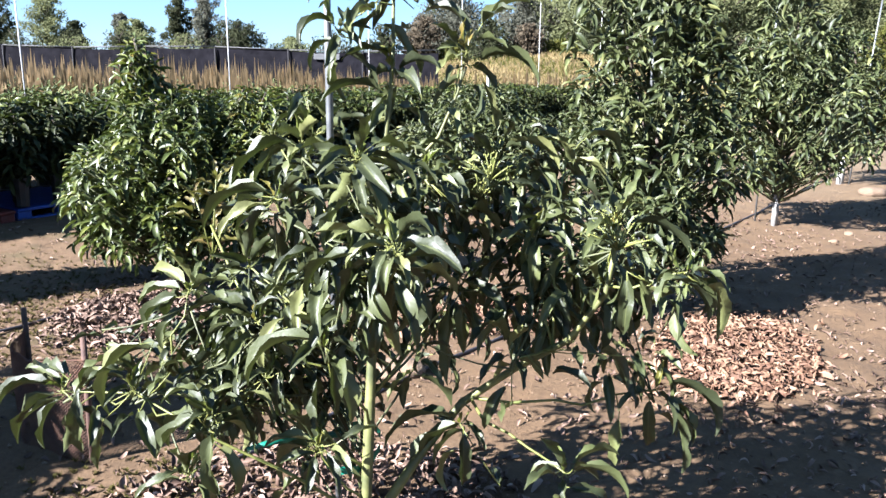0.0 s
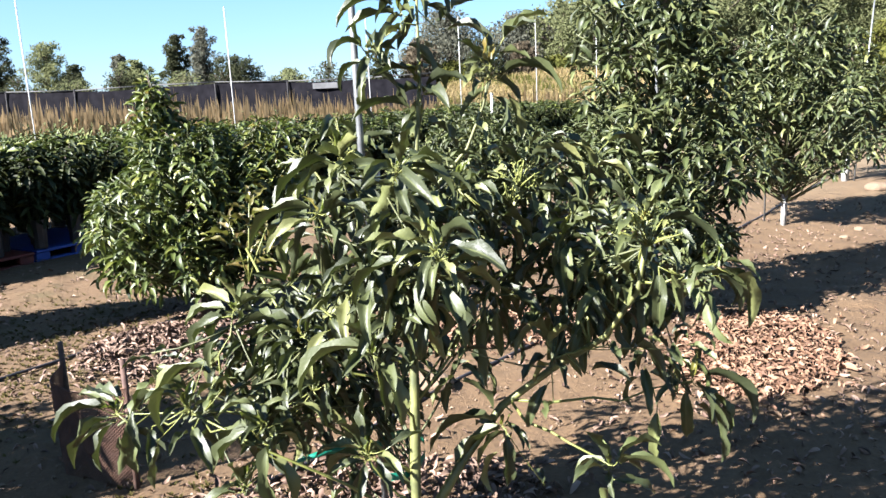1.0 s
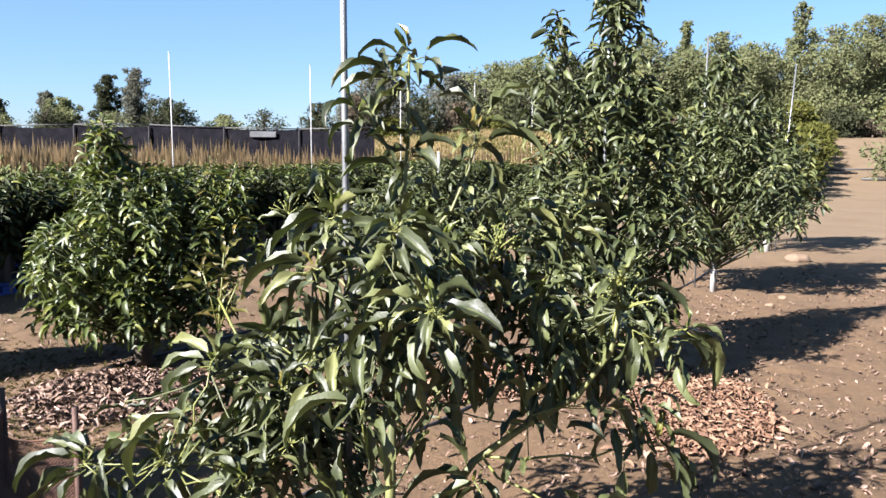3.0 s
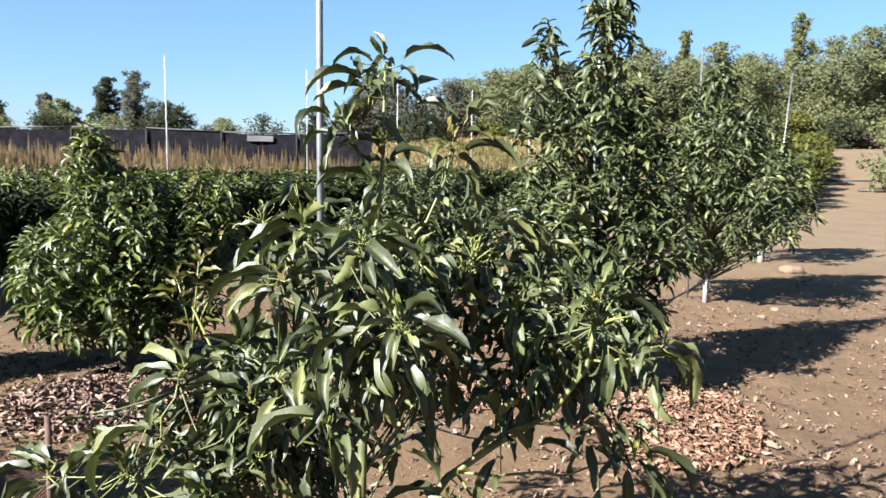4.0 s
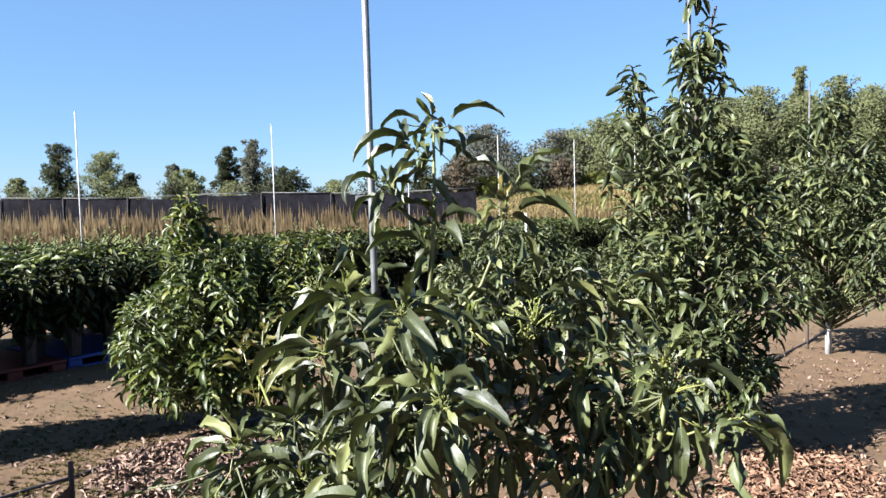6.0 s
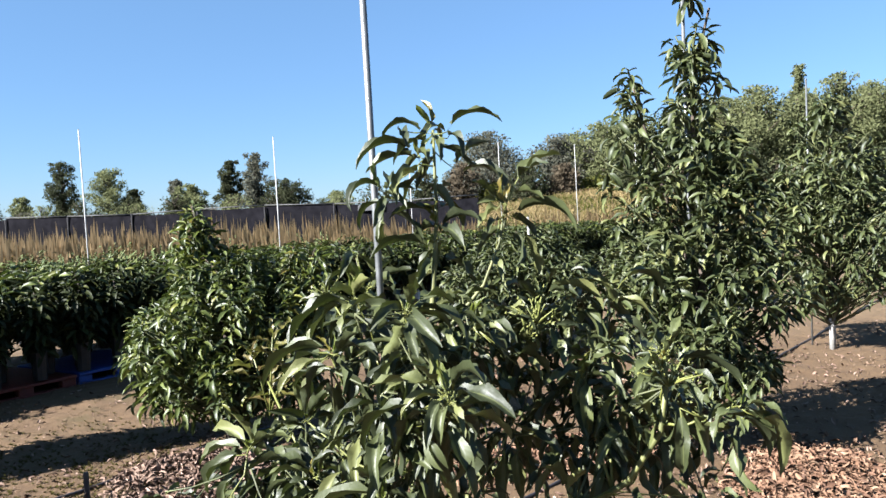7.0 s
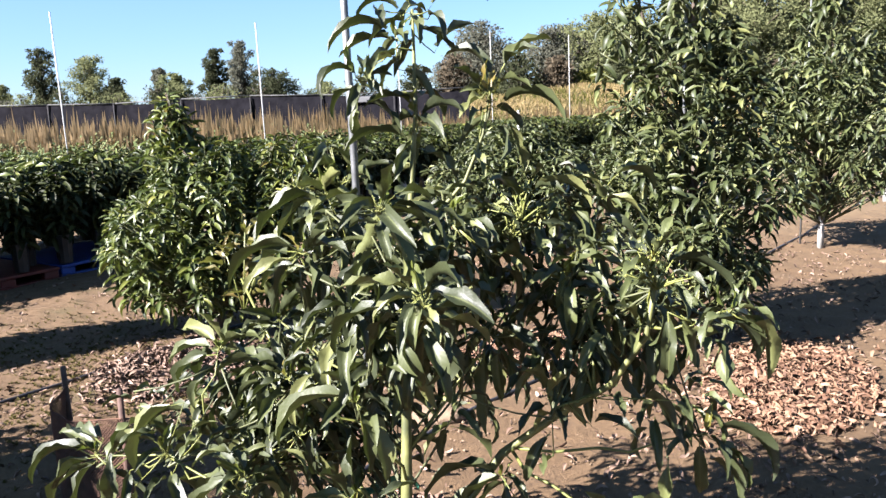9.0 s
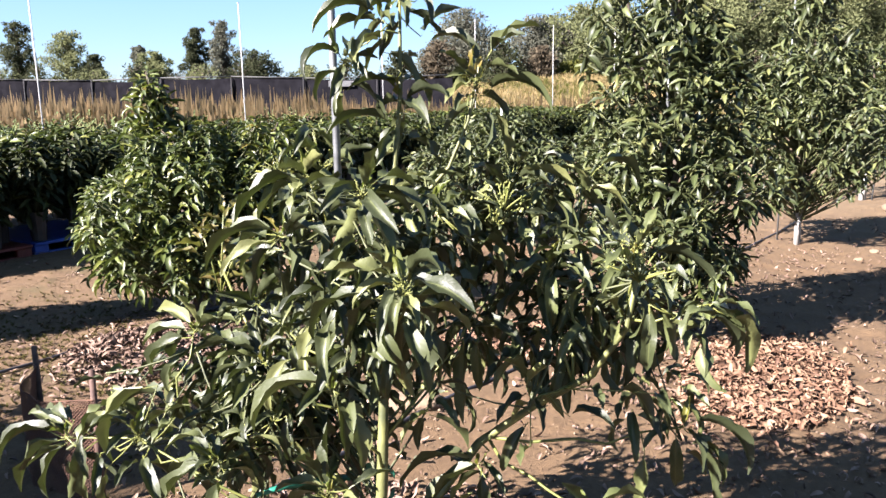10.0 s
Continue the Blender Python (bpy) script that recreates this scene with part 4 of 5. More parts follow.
# ---- nursery block of potted avocado plants ----
def potted_plant(seed, sleeve):
    rng = np.random.default_rng(seed)
    root = thing("potted_avocado", (0, 0, -30), "dark green potted avocado plant standing in a dense nursery row", "potted plant", "nursery plants")
    h = 0.36
    n = 10

    def ring(rows):
        V = [(r * math.cos(2 * math.pi * k / n), r * math.sin(2 * math.pi * k / n), z) for r, z in rows for k in range(n)]
        F = [(q * n + k, q * n + (k + 1) % n, (q + 1) * n + (k + 1) % n, (q + 1) * n + k) for q in range(len(rows) - 1) for k in range(n)]
        return V, F

    V, F = ring(((0.085, 0.0), (0.100, h - 0.03)))
    F.append(tuple(reversed(range(n))))
    plastic = M_SLEEVE if sleeve else M_POT
    pot = part_mesh("pot", mesh_from("pot", V, F, [plastic], smooth=False), root, "pale nursery sleeve" if sleeve else "black nursery pot")
    V, F = ring(((0.100, h - 0.03), (0.107, h - 0.03), (0.107, h), (0.096, h), (0.094, h - 0.04)))
    part_mesh("rim", mesh_from("rim", V, F, [plastic], smooth=False), pot)
    V, F = ring(((0.095, h - 0.036), (0.05, h - 0.03)))
    F.append(tuple(n + k for k in range(n)))
    part_mesh("soil", mesh_from("soil", V, F, [M_BARK], smooth=False), pot, "dark potting soil")
    top = 1.14
    tube("stem", [(0, 0, h - 0.05), (0.02, 0.01, 0.8), (0, 0.02, top)], [0.012, 0.009, 0.005], M_BARK, root, 5)
    mats = []
    for k in range(30):
        z = 0.48 + 0.64 * k / 29 + rng.normal(0, 0.05)
        az = k * 2.4
        q = rng.uniform(0.04, 0.17)
        mats += rosette(Vector((q * math.cos(az), q * math.sin(az), z)), Vector((math.cos(az), math.sin(az), 0)) * 0.25, 10, 0.20, rng, 0.12)
    # shade and sun by colour: shaded tone below, brighter sunlit tone on top
    part_mesh("crown", joined_leaves("crown", FAR_GEOS, [m for m in mats if m.translation.z < 1.07], [M_LEAF_SHADED, M_TWIG], rng), root, kind="stuff")
    part_mesh("young_leaves", joined_leaves("young_leaves", FAR_GEOS, [m for m in mats if m.translation.z >= 1.07], [M_LEAF3, M_TWIG], rng), root, "brighter green upper leaves, sunlit tone put in the colour", kind="stuff")
    return root


def nursery():
    rng = np.random.default_rng(5)
    models = [potted_plant(40 + k, k == 2) for k in range(7)]
    along, across = Vector((0.422, 0.907, 0)), Vector((-0.907, 0.422, 0))
    start = Vector((-4.95, 7.0, 0))
    used = set()
    for row in range(7):
        for k in range(-14, 40):
            p = start + along * (k * 0.46 + (row % 2) * 0.2) + across * ((0.25, 0.55)[row > 0] + max(0, row - 1) * 0.5) + Vector((rng.normal(0, 0.02), rng.normal(0, 0.02), 0))
            ang = math.degrees(math.atan2(p.x, p.y - 0.4))
            if ang < -75 or p.y < 2.5:
                continue
            i = int(rng.choice(7, p=[0.16, 0.16, 0.04, 0.16, 0.16, 0.16, 0.16]))
            m = pose(p.x, p.y, ground_z(p.x, p.y) + 0.135, 0, 0, rng.uniform(0, 360)) @ Matrix.Scale(float(rng.uniform(0.74, 0.82) if row == 0 else rng.uniform(0.80, 0.93)), 4)
            if i not in used:
                used.add(i)
                models[i].matrix_basis = m
            else:
                c = copy_thing(models[i], pose(0, 0, 0))
                c.matrix_basis = m
    # plastic pallets under the front rows
    for k in range(-5, 17):
        p = start + along * (k * 1.06 + 0.3) + across * 0.80
        col = {-1: M_POT, 0: M_RED, 1: M_BLUE, 2: M_BLUE, 3: M_RED}.get(k, M_POT)
        word = {M_RED: "red", M_BLUE: "blue", M_POT: "black"}[col]
        root = thing("plastic_pallet", (p.x, p.y, ground_z(p.x, p.y)), word + " plastic pallet under potted avocado plants", "pallet", "plastic pallets")
        root.rotation_euler = (0, 0, math.atan2(along.y, along.x))
        bm = bmesh.new()
        box(bm, (-0.52, -0.60, 0.10), (0.52, 0.60, 0.13), 0.006)
        part("deck", bm, col, root)
        for s in (-0.54, 0.0, 0.54):
            bm = bmesh.new()
            box(bm, (-0.52, s - 0.045, 0.0), (0.52, s + 0.045, 0.025), 0.005)
            part("runner", bm, col, root)
            for q in (-0.44, 0.0, 0.44):
                bm = bmesh.new()
                box(bm, (q - 0.075, s - 0.045, 0.025), (q + 0.075, s + 0.045, 0.10), 0.008)
                part("block", bm, col, root)


nursery()


# ---- crop, shade fence and far trees ----
def blade_material(name, a, b):
    m = Mat(name, 0.7, 0.3)
    m.colour(m.mix(m.math('MULTIPLY', m.noise(3, 3), 0.4), m.ramp(m.random(), [(0.0, a), (1.0, b)]), a))
    return m.m


M_PLUME = blade_material("dry_plume", (0.070, 0.050, 0.020), (0.30, 0.205, 0.100))
M_BLADE = blade_material("maize_blade", (0.0319, 0.0525, 0.0115), (0.1083, 0.1170, 0.0383))
M_STALK = blade_material("maize_stalk", (0.1189, 0.1019, 0.0383), (0.1953, 0.1529, 0.0764))


def crop_field():
    rng = np.random.default_rng(8)
    V, F, S = [], [], []

    def quad(pts, slot):
        n = len(V)
        V.extend(pts)
        F.append(tuple(range(n, n + len(pts))))
        S.append(slot)

    made = 0
    while made < 1500:
        y = rng.uniform(15.5, 30.5)
        x = rng.uniform(-32, 4.5)
        front = -4.95 + (y - 7.0) * 0.465 - 4.6
        if x > front and y < 25:
            continue
        if x > front + 6 and y < 26:
            continue
        if math.degrees(math.atan2(x, y)) < -48:
            continue
        made += 1
        h = rng.uniform(0.80, 1.08) + 0.10 * math.sin(x * 0.5) - 0.05 * (x > -8)
        z0 = ground_z(x, y)
        lx, ly = rng.normal(0, 0.05, 2)
        v, f = tube_arrays([(x, y, z0), (x + lx, y + ly, z0 + h)], [0.012, 0.007], 3, len(V))
        V.extend(v)
        F.extend(f)
        S.extend([2] * len(f))
        top = np.array((x + lx, y + ly, z0 + h - 0.05))
        for q in range(int(rng.integers(3, 6))):
            hh, w = rng.uniform(0.22, 0.62) + 0.3 * float(rng.random() < 0.15), rng.uniform(0.016, 0.034)
            foot = top + (rng.normal(0, 0.045), rng.normal(0, 0.045), rng.uniform(-0.15, 0.03))
            tip = foot + (rng.normal(0, 0.03), rng.normal(0, 0.03), hh)
            mid = foot * 0.55 + tip * 0.45
            n = len(V)
            V.extend([tuple(foot), tuple(mid + (w, 0, 0)), tuple(mid + (-w * 0.5, w * 0.87, 0)), tuple(mid + (-w * 0.5, -w * 0.87, 0)), tuple(tip)])
            for a, b in ((1, 2), (2, 3), (3, 1)):
                F += [(n, n + b, n + a), (n + a, n + b, n + 4)]
                S += [0, 0]
        for k in range(6):
            az, zz, ln = rng.uniform(0, 6.28), z0 + h * rng.uniform(0.4, 0.95), rng.uniform(0.3, 0.55)
            c, s = math.cos(az), math.sin(az)
            a = np.array((x, y, zz))
            b = a + (c * ln * 0.5, s * ln * 0.5, ln * 0.35)
            e = a + (c * ln, s * ln, rng.uniform(-0.15, 0.2))
            o = np.array((-s * 0.025, c * 0.025, 0))
            n = len(V)
            V.extend([tuple(a - o * 0.5), tuple(a + o * 0.5), tuple(b + o), tuple(b - o), tuple(e)])
            F += [(n, n + 1, n + 2, n + 3), (n + 3, n + 2, n + 4)]
            S += [1, 1]
    ob = new("maize_field", mesh_from("maize_field", V, F, [M_PLUME, M_BLADE, M_STALK], None, S, False))
    tagged(ob, "ripe tan maize crop with dry plumes and greenish blades", "maize", kind="stuff")


crop_field()


def foliage_material(name, stops):
    m = Mat(name, 0.9, 0.04)
    col = m.mix(m.math('MULTIPLY', m.noise(0.6, 3), 0.5), m.ramp(m.random(), stops), stops[0][1])
    m.colour(col)
    tr = m.node("BsdfTranslucent")
    m.link(col, tr.inputs["Color"])
    mx = m.node("MixShader", Fac=0.5)
    m.link(m.b.outputs[0], mx.inputs[1])
    m.link(tr.outputs[0], mx.inputs[2])
    m.link(mx.outputs[0], m.t.nodes["Material Output"].inputs["Surface"])
    return m.m


M_FAR_DARK = foliage_material("far_leaves_dark", [(0.0, (0.0293, 0.0338, 0.0185)), (1.0, (0.0518, 0.0563, 0.0281))])
M_FAR_OLIVE = foliage_material("far_leaves_olive", [(0.0, (0.0960, 0.1060, 0.0500)), (1.0, (0.1380, 0.1450, 0.0680))])
M_FAR_GREY = foliage_material("far_leaves_grey", [(0.0, (0.0666, 0.0688, 0.0516)), (1.0, (0.1102, 0.1114, 0.0826))])
M_FAR_BROWN = foliage_material("far_leaves_brown", [(0.0, (0.0607, 0.0496, 0.0335)), (1.0, (0.1102, 0.0882, 0.0592))])
M_SHRUB = foliage_material("shrub_leaves", [(0.0, (0.0480, 0.0540, 0.0130)), (1.0, (0.1150, 0.1120, 0.0290))])
M_WEED = foliage_material("weed_blades", [(0.0, (0.0420, 0.0400, 0.0120)), (1.0, (0.0850, 0.0680, 0.0250))])


M_DRY = blade_material("dry_grass", (0.1062, 0.0769, 0.0292), (0.1805, 0.1327, 0.0531))


def dry_slope():
    """Dry grass and low scrub on the rise below the wood."""
    rng = np.random.default_rng(14)
    V, F, S = [], [], []
    for k in range(24000):
        y = rng.uniform(30.5, 58)
        x = rng.uniform(-14, 0.36 * y - 1.0)
        z = ground_z(x, y)
        slot = int(rng.random() < 0.35 + 0.3 * math.sin(x * 0.7 + y * 0.4))
        ht = rng.uniform(0.12, 0.40)
        for q in range(5):
            a, r = rng.uniform(0, 6.28), rng.uniform(0.05, 0.2)
            c, d = math.cos(a), math.sin(a)
            n = len(V)
            V += [(x - d * 0.018, y + c * 0.018, z), (x + d * 0.018, y - c * 0.018, z), (x + c * r, y + d * r, z + ht * rng.uniform(0.6, 1.1))]
            F.append((n, n + 1, n + 2))
            S.append(slot)
    ob = new("dry_grass", mesh_from("dry_grass", V, F, [M_DRY, M_SHRUB], None, S, False))
    tagged(ob, "golden dry grass and green scrub on the far slope", "grass", kind="stuff")


dry_slope()


TARP_X = -7.86


def shade_fence():
    y, top = 32.0, 2.2
    root = thing("shade_fence", (0, y, 0), "long dark shade-cloth fence on posts beyond the maize", "fence", kind="structure")
    rng = np.random.default_rng(9)
    x, k = -60.0, 0
    while x < -3:
        w = 3.0
        z0 = ground_z(x + w / 2, y) - 0.05
        V, F = [], []
        nx, nz = 7, 5
        for side in (0.0, 0.02):
            for i in range(nx):
                for j in range(nz):
                    u = i / (nx - 1)
                    zz = z0 + (top - z0 + 0.06 * math.sin(k * 1.7) - 0.05 * math.sin(math.pi * u)) * j / (nz - 1)
                    V.append((x + w * u, side + 0.05 * math.sin(i * 1.9 + j * 1.3 + k) * (0 < j < nz - 1), zz))
        m = nx * nz
        for s in (0, m):
            for i in range(nx - 1):
                for j in range(nz - 1):
                    F.append((s + i * nz + j, s + (i + 1) * nz + j, s + (i + 1) * nz + j + 1, s + i * nz + j + 1))
        part_mesh("cloth_panel", mesh_from("cloth_panel", V, F, [M_CLOTH]), root, "dark shade-cloth panel")
        tube("post", [(x, -0.06, z0), (x, -0.06, top + 0.02)], [0.030, 0.028], M_FENCE_POST, root, 6)
        tube("top_rail", [(x, -0.03, top + 0.03 + 0.06 * math.sin(k * 1.7)), (x + w, -0.03, top + 0.03 + 0.06 * math.sin((k + 1) * 1.7))], [0.025, 0.025], M_RAIL, root, 5)
        x += w
        k += 1
    bm = bmesh.new()
    box(bm, (TARP_X - 0.1, -0.105, 1.84), (TARP_X + 0.95, -0.080, 2.07), 0.01)
    part("tarp", bm, M_TARP, root, "pale tarpaulin hung on the fence")


shade_fence()


def far_tree(x, y, top, width, mat, seed, name="far_tree", shape="round", leaves=1500, size=0.14, label="distant tree with an uneven crown", bare=0.35, group=""):
    rng = np.random.default_rng(seed)
    z0 = ground_z(x, y) - 0.2
    root = thing(name, (x, y, z0), label, "tree" if "shrub" not in name else "shrub", group)
    h = top - z0
    lean = rng.normal(0, 0.02 * h, 2)
    tube("trunk", [(0, 0, 0), (lean[0] * 0.4, lean[1] * 0.4, h * 0.4), (lean[0], lean[1], h * 0.85)], [0.035 * h * 0.6 + 0.03, 0.025 * h * 0.6 + 0.02, 0.03], M_BARK, root, 6)
    blobs = []
    n = 70
    for k in range(n):
        u = bare + (1 - bare) * (k + 0.5) / n
        if shape == "cone":
            r = width / 2 * (1.03 - (u - bare) / (1 - bare)) ** 0.65 * rng.uniform(0.7, 1.1)
        elif shape == "tall":
            r = width / 2 * (0.55 + 0.5 * math.sin(math.pi * (u - bare) / (1 - bare)))
        else:
            r = width / 2 * math.sqrt(max(0.08, 1 - ((u - bare) / (1 - bare) * 1.05 - 0.35) ** 2 / 0.5))
        a = k * 2.4 + rng.normal(0, 0.4)
        q = r * rng.uniform(0.05, 0.88)
        br = max(0.25, r * rng.uniform(0.16, 0.38))
        c = Vector((lean[0] * u + q * math.cos(a), lean[1] * u + q * math.sin(a), min(h * u, h - br * 0.7)))
        blobs.append((c, br))
    V, F = [], []
    for k, (c, br) in enumerate(blobs):
        v, f = tube_arrays([(lean[0] * 0.5, lean[1] * 0.5, max(0.2, c.z - br - 0.5)), tuple(c)], [0.02 * h * 0.35 + 0.015, 0.015], 4, len(V))
        V += v
        F += f
    part_mesh("limb_work", mesh_from("limb_work", V, F, [M_BARK]), root, kind="stuff")
    weights = np.array([b[1] ** 2 for b in blobs])
    pick = rng.choice(len(blobs), leaves, p=weights / weights.sum())
    d = rng.normal(0, 1, (leaves, 3))
    d /= np.linalg.norm(d, axis=1, keepdims=True)
    rad = rng.uniform(0.2, 1.4, leaves) ** 0.8
    C = np.array([tuple(b[0]) for b in blobs])[pick] + d * (np.array([b[1] for b in blobs])[pick] * rad)[:, None] * (1, 1, 0.8)
    a = rng.normal(0, 1, (leaves, 3))
    a /= np.linalg.norm(a, axis=1, keepdims=True)
    b = np.cross(a, rng.normal(0, 1, (leaves, 3)))
    b /= np.linalg.norm(b, axis=1, keepdims=True)
    s = size * rng.uniform(0.5, 1.2, (leaves, 1))
    V = np.stack([C - a * s, C + b * s * 0.45, C + a * s, C - b * s * 0.45], 1).reshape(-1, 3)
    F = np.arange(leaves * 4).reshape(-1, 4)
    part_mesh("crown", mesh_from("crown", V.tolist(), F.tolist(), [mat], smooth=False), root, kind="stuff")
    return root


D_, O_, G_, B_ = M_FAR_DARK, M_FAR_OLIVE, M_FAR_GREY, M_FAR_BROWN
fence_trees = [(-62, 72, 5.6, 4.5, D_, "round", 0.12), (-56, 71, 5.2, 4.0, D_, "round", 0.12), (-51.5, 70, 5.0, 3.2, O_, "round", 0.12),
               (-47, 70, 8.2, 3.4, D_, "tall", 0.12), (-42.3, 70, 7.3, 4.2, O_, "tall", 0.12), (-39.6, 70, 5.2, 3.4, D_, "round", 0.12),
               (-37.0, 73, 6.0, 2.0, G_, "tall", 0.2), (-33.8, 70, 5.4, 4.4, O_, "round", 0.12), (-30.3, 70, 7.4, 2.6, D_, "tall", 0.12),
               (-27.6, 70, 8.0, 3.4, G_, "tall", 0.12), (-24.6, 70, 5.4, 5.6, D_, "round", 0.12), (-20.8, 74, 4.2, 4.0, O_, "round", 0.12)]
wood_front = [(-5.2, 66, 8.2, 5.0, G_, "round", 0.08), (-8.0, 70, 6.2, 3.5, G_, "round", 0.08), (0.6, 60, 7.0, 4.2, G_, "round", 0.05),
              (3.4, 60, 7.8, 4.0, O_, "round", 0.05), (6.2, 62, 8.4, 4.4, O_, "round", 0.05), (9.2, 61, 8.6, 4.6, D_, "round", 0.05),
              (12.2, 61, 9.2, 4.4, O_, "round", 0.05), (14.6, 59, 9.6, 4.4, O_, "round", 0.05), (17.6, 60, 8.8, 4.2, O_, "round", 0.05)]
wood_end = [(18.4, 63, 11.4, 5.0, O_, "cone", 0.08), (20.4, 60, 10.2, 4.6, O_, "round", 0.05), (23.2, 61, 9.6, 4.6, O_, "round", 0.05),
            (26.0, 60, 12.4, 6.0, O_, "cone", 0.08), (28.2, 59, 10.6, 5.0, O_, "round", 0.08), (31.2, 60, 11.6, 4.2, O_, "tall", 0.08),
            (34.4, 62, 12.4, 4.6, G_, "tall", 0.12), (38.2, 60, 9.4, 5.0, B_, "round", 0.08), (42.5, 60, 10.0, 5.5, O_, "round", 0.08),
            (48, 62, 10.5, 6.0, D_, "round", 0.08)]
for k, (x, y, top, w, mat, shape, bare) in enumerate(fence_trees + wood_front + wood_end):
    far_tree(x, y, top, w * (1.45 if x > -10 and shape == "round" else 1.0), mat, 100 + k, shape=shape, bare=bare, leaves=8000 if w < 4.3 else 13000,
             label={D_: "distant dark green tree behind the orchard", O_: "distant olive-green tree on the slope", G_: "distant airy grey-green tree", B_: "distant tree with brown autumn leaves"}[mat])
for k in range(17):
    far_tree(-66 + k * 3.15, 67 + (k % 3), 3.9 + 0.7 * math.sin(k * 2.1) + 0.3 * math.sin(k * 5.3), 4.8, (O_, D_, G_)[k % 3], 300 + k, "far_shrub", "round", 3000, 0.13, "distant dark bushes behind the shade fence", 0.02, "bushes behind the fence")
# more trees that fill the wood on the slope
for k in range(15):
    far_tree(1.8 + k * 3.3, 66 + 2 * (k % 3), 7.6 + 2.2 * smoothstep(4, 22, 1.8 + k * 3.3) + 0.9 * math.sin(k * 1.9), 6.4, (O_, O_, G_)[k % 3], 330 + k, "far_tree", "round", 10000, 0.13, "distant tree in the wood on the slope", 0.05)
# undergrowth below the wood and shrubs beside the dirt road
for k in range(22):
    x = -9 + k * 2.4
    far_tree(x, 55 + (k % 3), 4.4 + 0.9 * math.sin(k * 2.3), 3.2, (D_, B_, M_SHRUB)[k % 3], 200 + k, "roadside_shrub", "round", 2400, 0.16, "low scrub at the foot of the wooded slope", 0.02, "scrub below the wood")
for k in range(9):
    u = k / 8
    far_tree(11.2 + 11.0 * u, 27 + 21 * u, 2.4 + 0.8 * u, 2.3, M_SHRUB, 240 + k, "roadside_shrub", "round", 2200, 0.12, "yellow-green shrub beside the dirt road", 0.05, "roadside shrubs")
for k in range(5):
    u = k / 4
    far_tree(22.5 + 9.5 * u, 31 + 16 * u, 3.2 + 0.9 * u, 3.0, O_ if k % 2 else M_SHRUB, 260 + k, "roadside_shrub", "round", 2200, 0.14, "green shrub across the dirt road", 0.05, "roadside shrubs")


for k, (x, y, top, w) in enumerate(((20.6, 36.0, 4.4, 3.4), (22.8, 38.5, 4.8, 3.6), (25.4, 41.0, 5.2, 4.0))):
    far_tree(x, y, top, w, D_ if k % 2 else O_, 280 + k, "roadside_shrub", "round", 3000, 0.14, "tall green shrub across the dirt road", 0.03, "roadside shrubs")


# ---- dry leaf heaps and ground clutter ----
def dry_leaf_geo(curl, cup, half):
    verts, faces = [], []
    y, z, a = -0.5, 0.0, curl * 0.5
    for i in range(5):
        u = i / 4
        if i:
            a = curl * (0.5 - u)
            y += math.cos(a) * 0.25
            z += math.sin(a) * 0.25
        w = half * math.sin(math.pi * (0.06 + 0.88 * u)) ** 0.8
        for s in (-1, 0, 1):
            verts.append((s * w * math.cos(cup * 0.6), y, z + abs(s) * w * math.sin(cup)))
    for i in range(4):
        for k in range(2):
            faces.append((i * 3 + k, i * 3 + k + 1, i * 3 + k + 4, i * 3 + k + 3))
    return np.array(verts), faces


DRY = [dry_leaf_geo(1.4, 0.9, 0.18), dry_leaf_geo(-1.8, 0.7, 0.20), dry_leaf_geo(2.6, 1.0, 0.16), dry_leaf_geo(0.6, 1.2, 0.22)]
DRY_MESH = {q: [mesh_from("dry_leaf", v.tolist(), f, [q]) for v, f in DRY] for q in (M_LITTER, M_LITTER_OLD)}


def dry_matrix(p, size, flat, rng):
    return Matrix.Translation(p) @ Euler((rng.normal(0, flat), rng.normal(0, flat), rng.uniform(0, 6.28))).to_matrix().to_4x4() @ Matrix.Scale(size, 4)


def dry_joined(name, mats, rng, material=M_LITTER):
    V, F, n = [], [], 0
    for m in mats:
        v, f = DRY[int(rng.integers(4))]
        A = np.array(m)
        V.append(v @ A[:3, :3].T + A[:3, 3])
        F += [tuple(i + n for i in q) for q in f]
        n += len(v)
    return mesh_from(name, np.concatenate(V).tolist(), F, [material])


def leaf_heap(cx, cy, rx, ry, height, count, seed, label, turn=0.0, single=280, material=M_LITTER):
    rng = np.random.default_rng(seed)
    root = thing("leaf_heap", (cx, cy, ground_z(cx, cy)), label, "leaf litter", "heaps of dry leaves")
    mats = []
    for k in range(count):
        r = math.sqrt(rng.uniform(0, 1)) * (1.0 if rng.random() < 0.85 else rng.uniform(1.0, 1.45))
        a = rng.uniform(0, 6.28)
        x, y = rx * r * math.cos(a), ry * r * math.sin(a)
        x, y = x * math.cos(turn) - y * math.sin(turn), x * math.sin(turn) + y * math.cos(turn)
        z = height * max(0.0, 1 - r * r) * rng.uniform(0.55, 1.0) + 0.015 + ground_z(cx + x, cy + y) - ground_z(cx, cy)
        mats.append(dry_matrix((x, y, z), rng.uniform(0.035, 0.085), 0.60 if r < 1 else 0.4, rng))
    for m in mats[:single]:
        part_mesh("dry_leaf", DRY_MESH[material][int(rng.integers(4))], root, m=m)
    part_mesh("leaf_layer", dry_joined("leaf_layer", mats[single:], rng, material), root, kind="stuff")


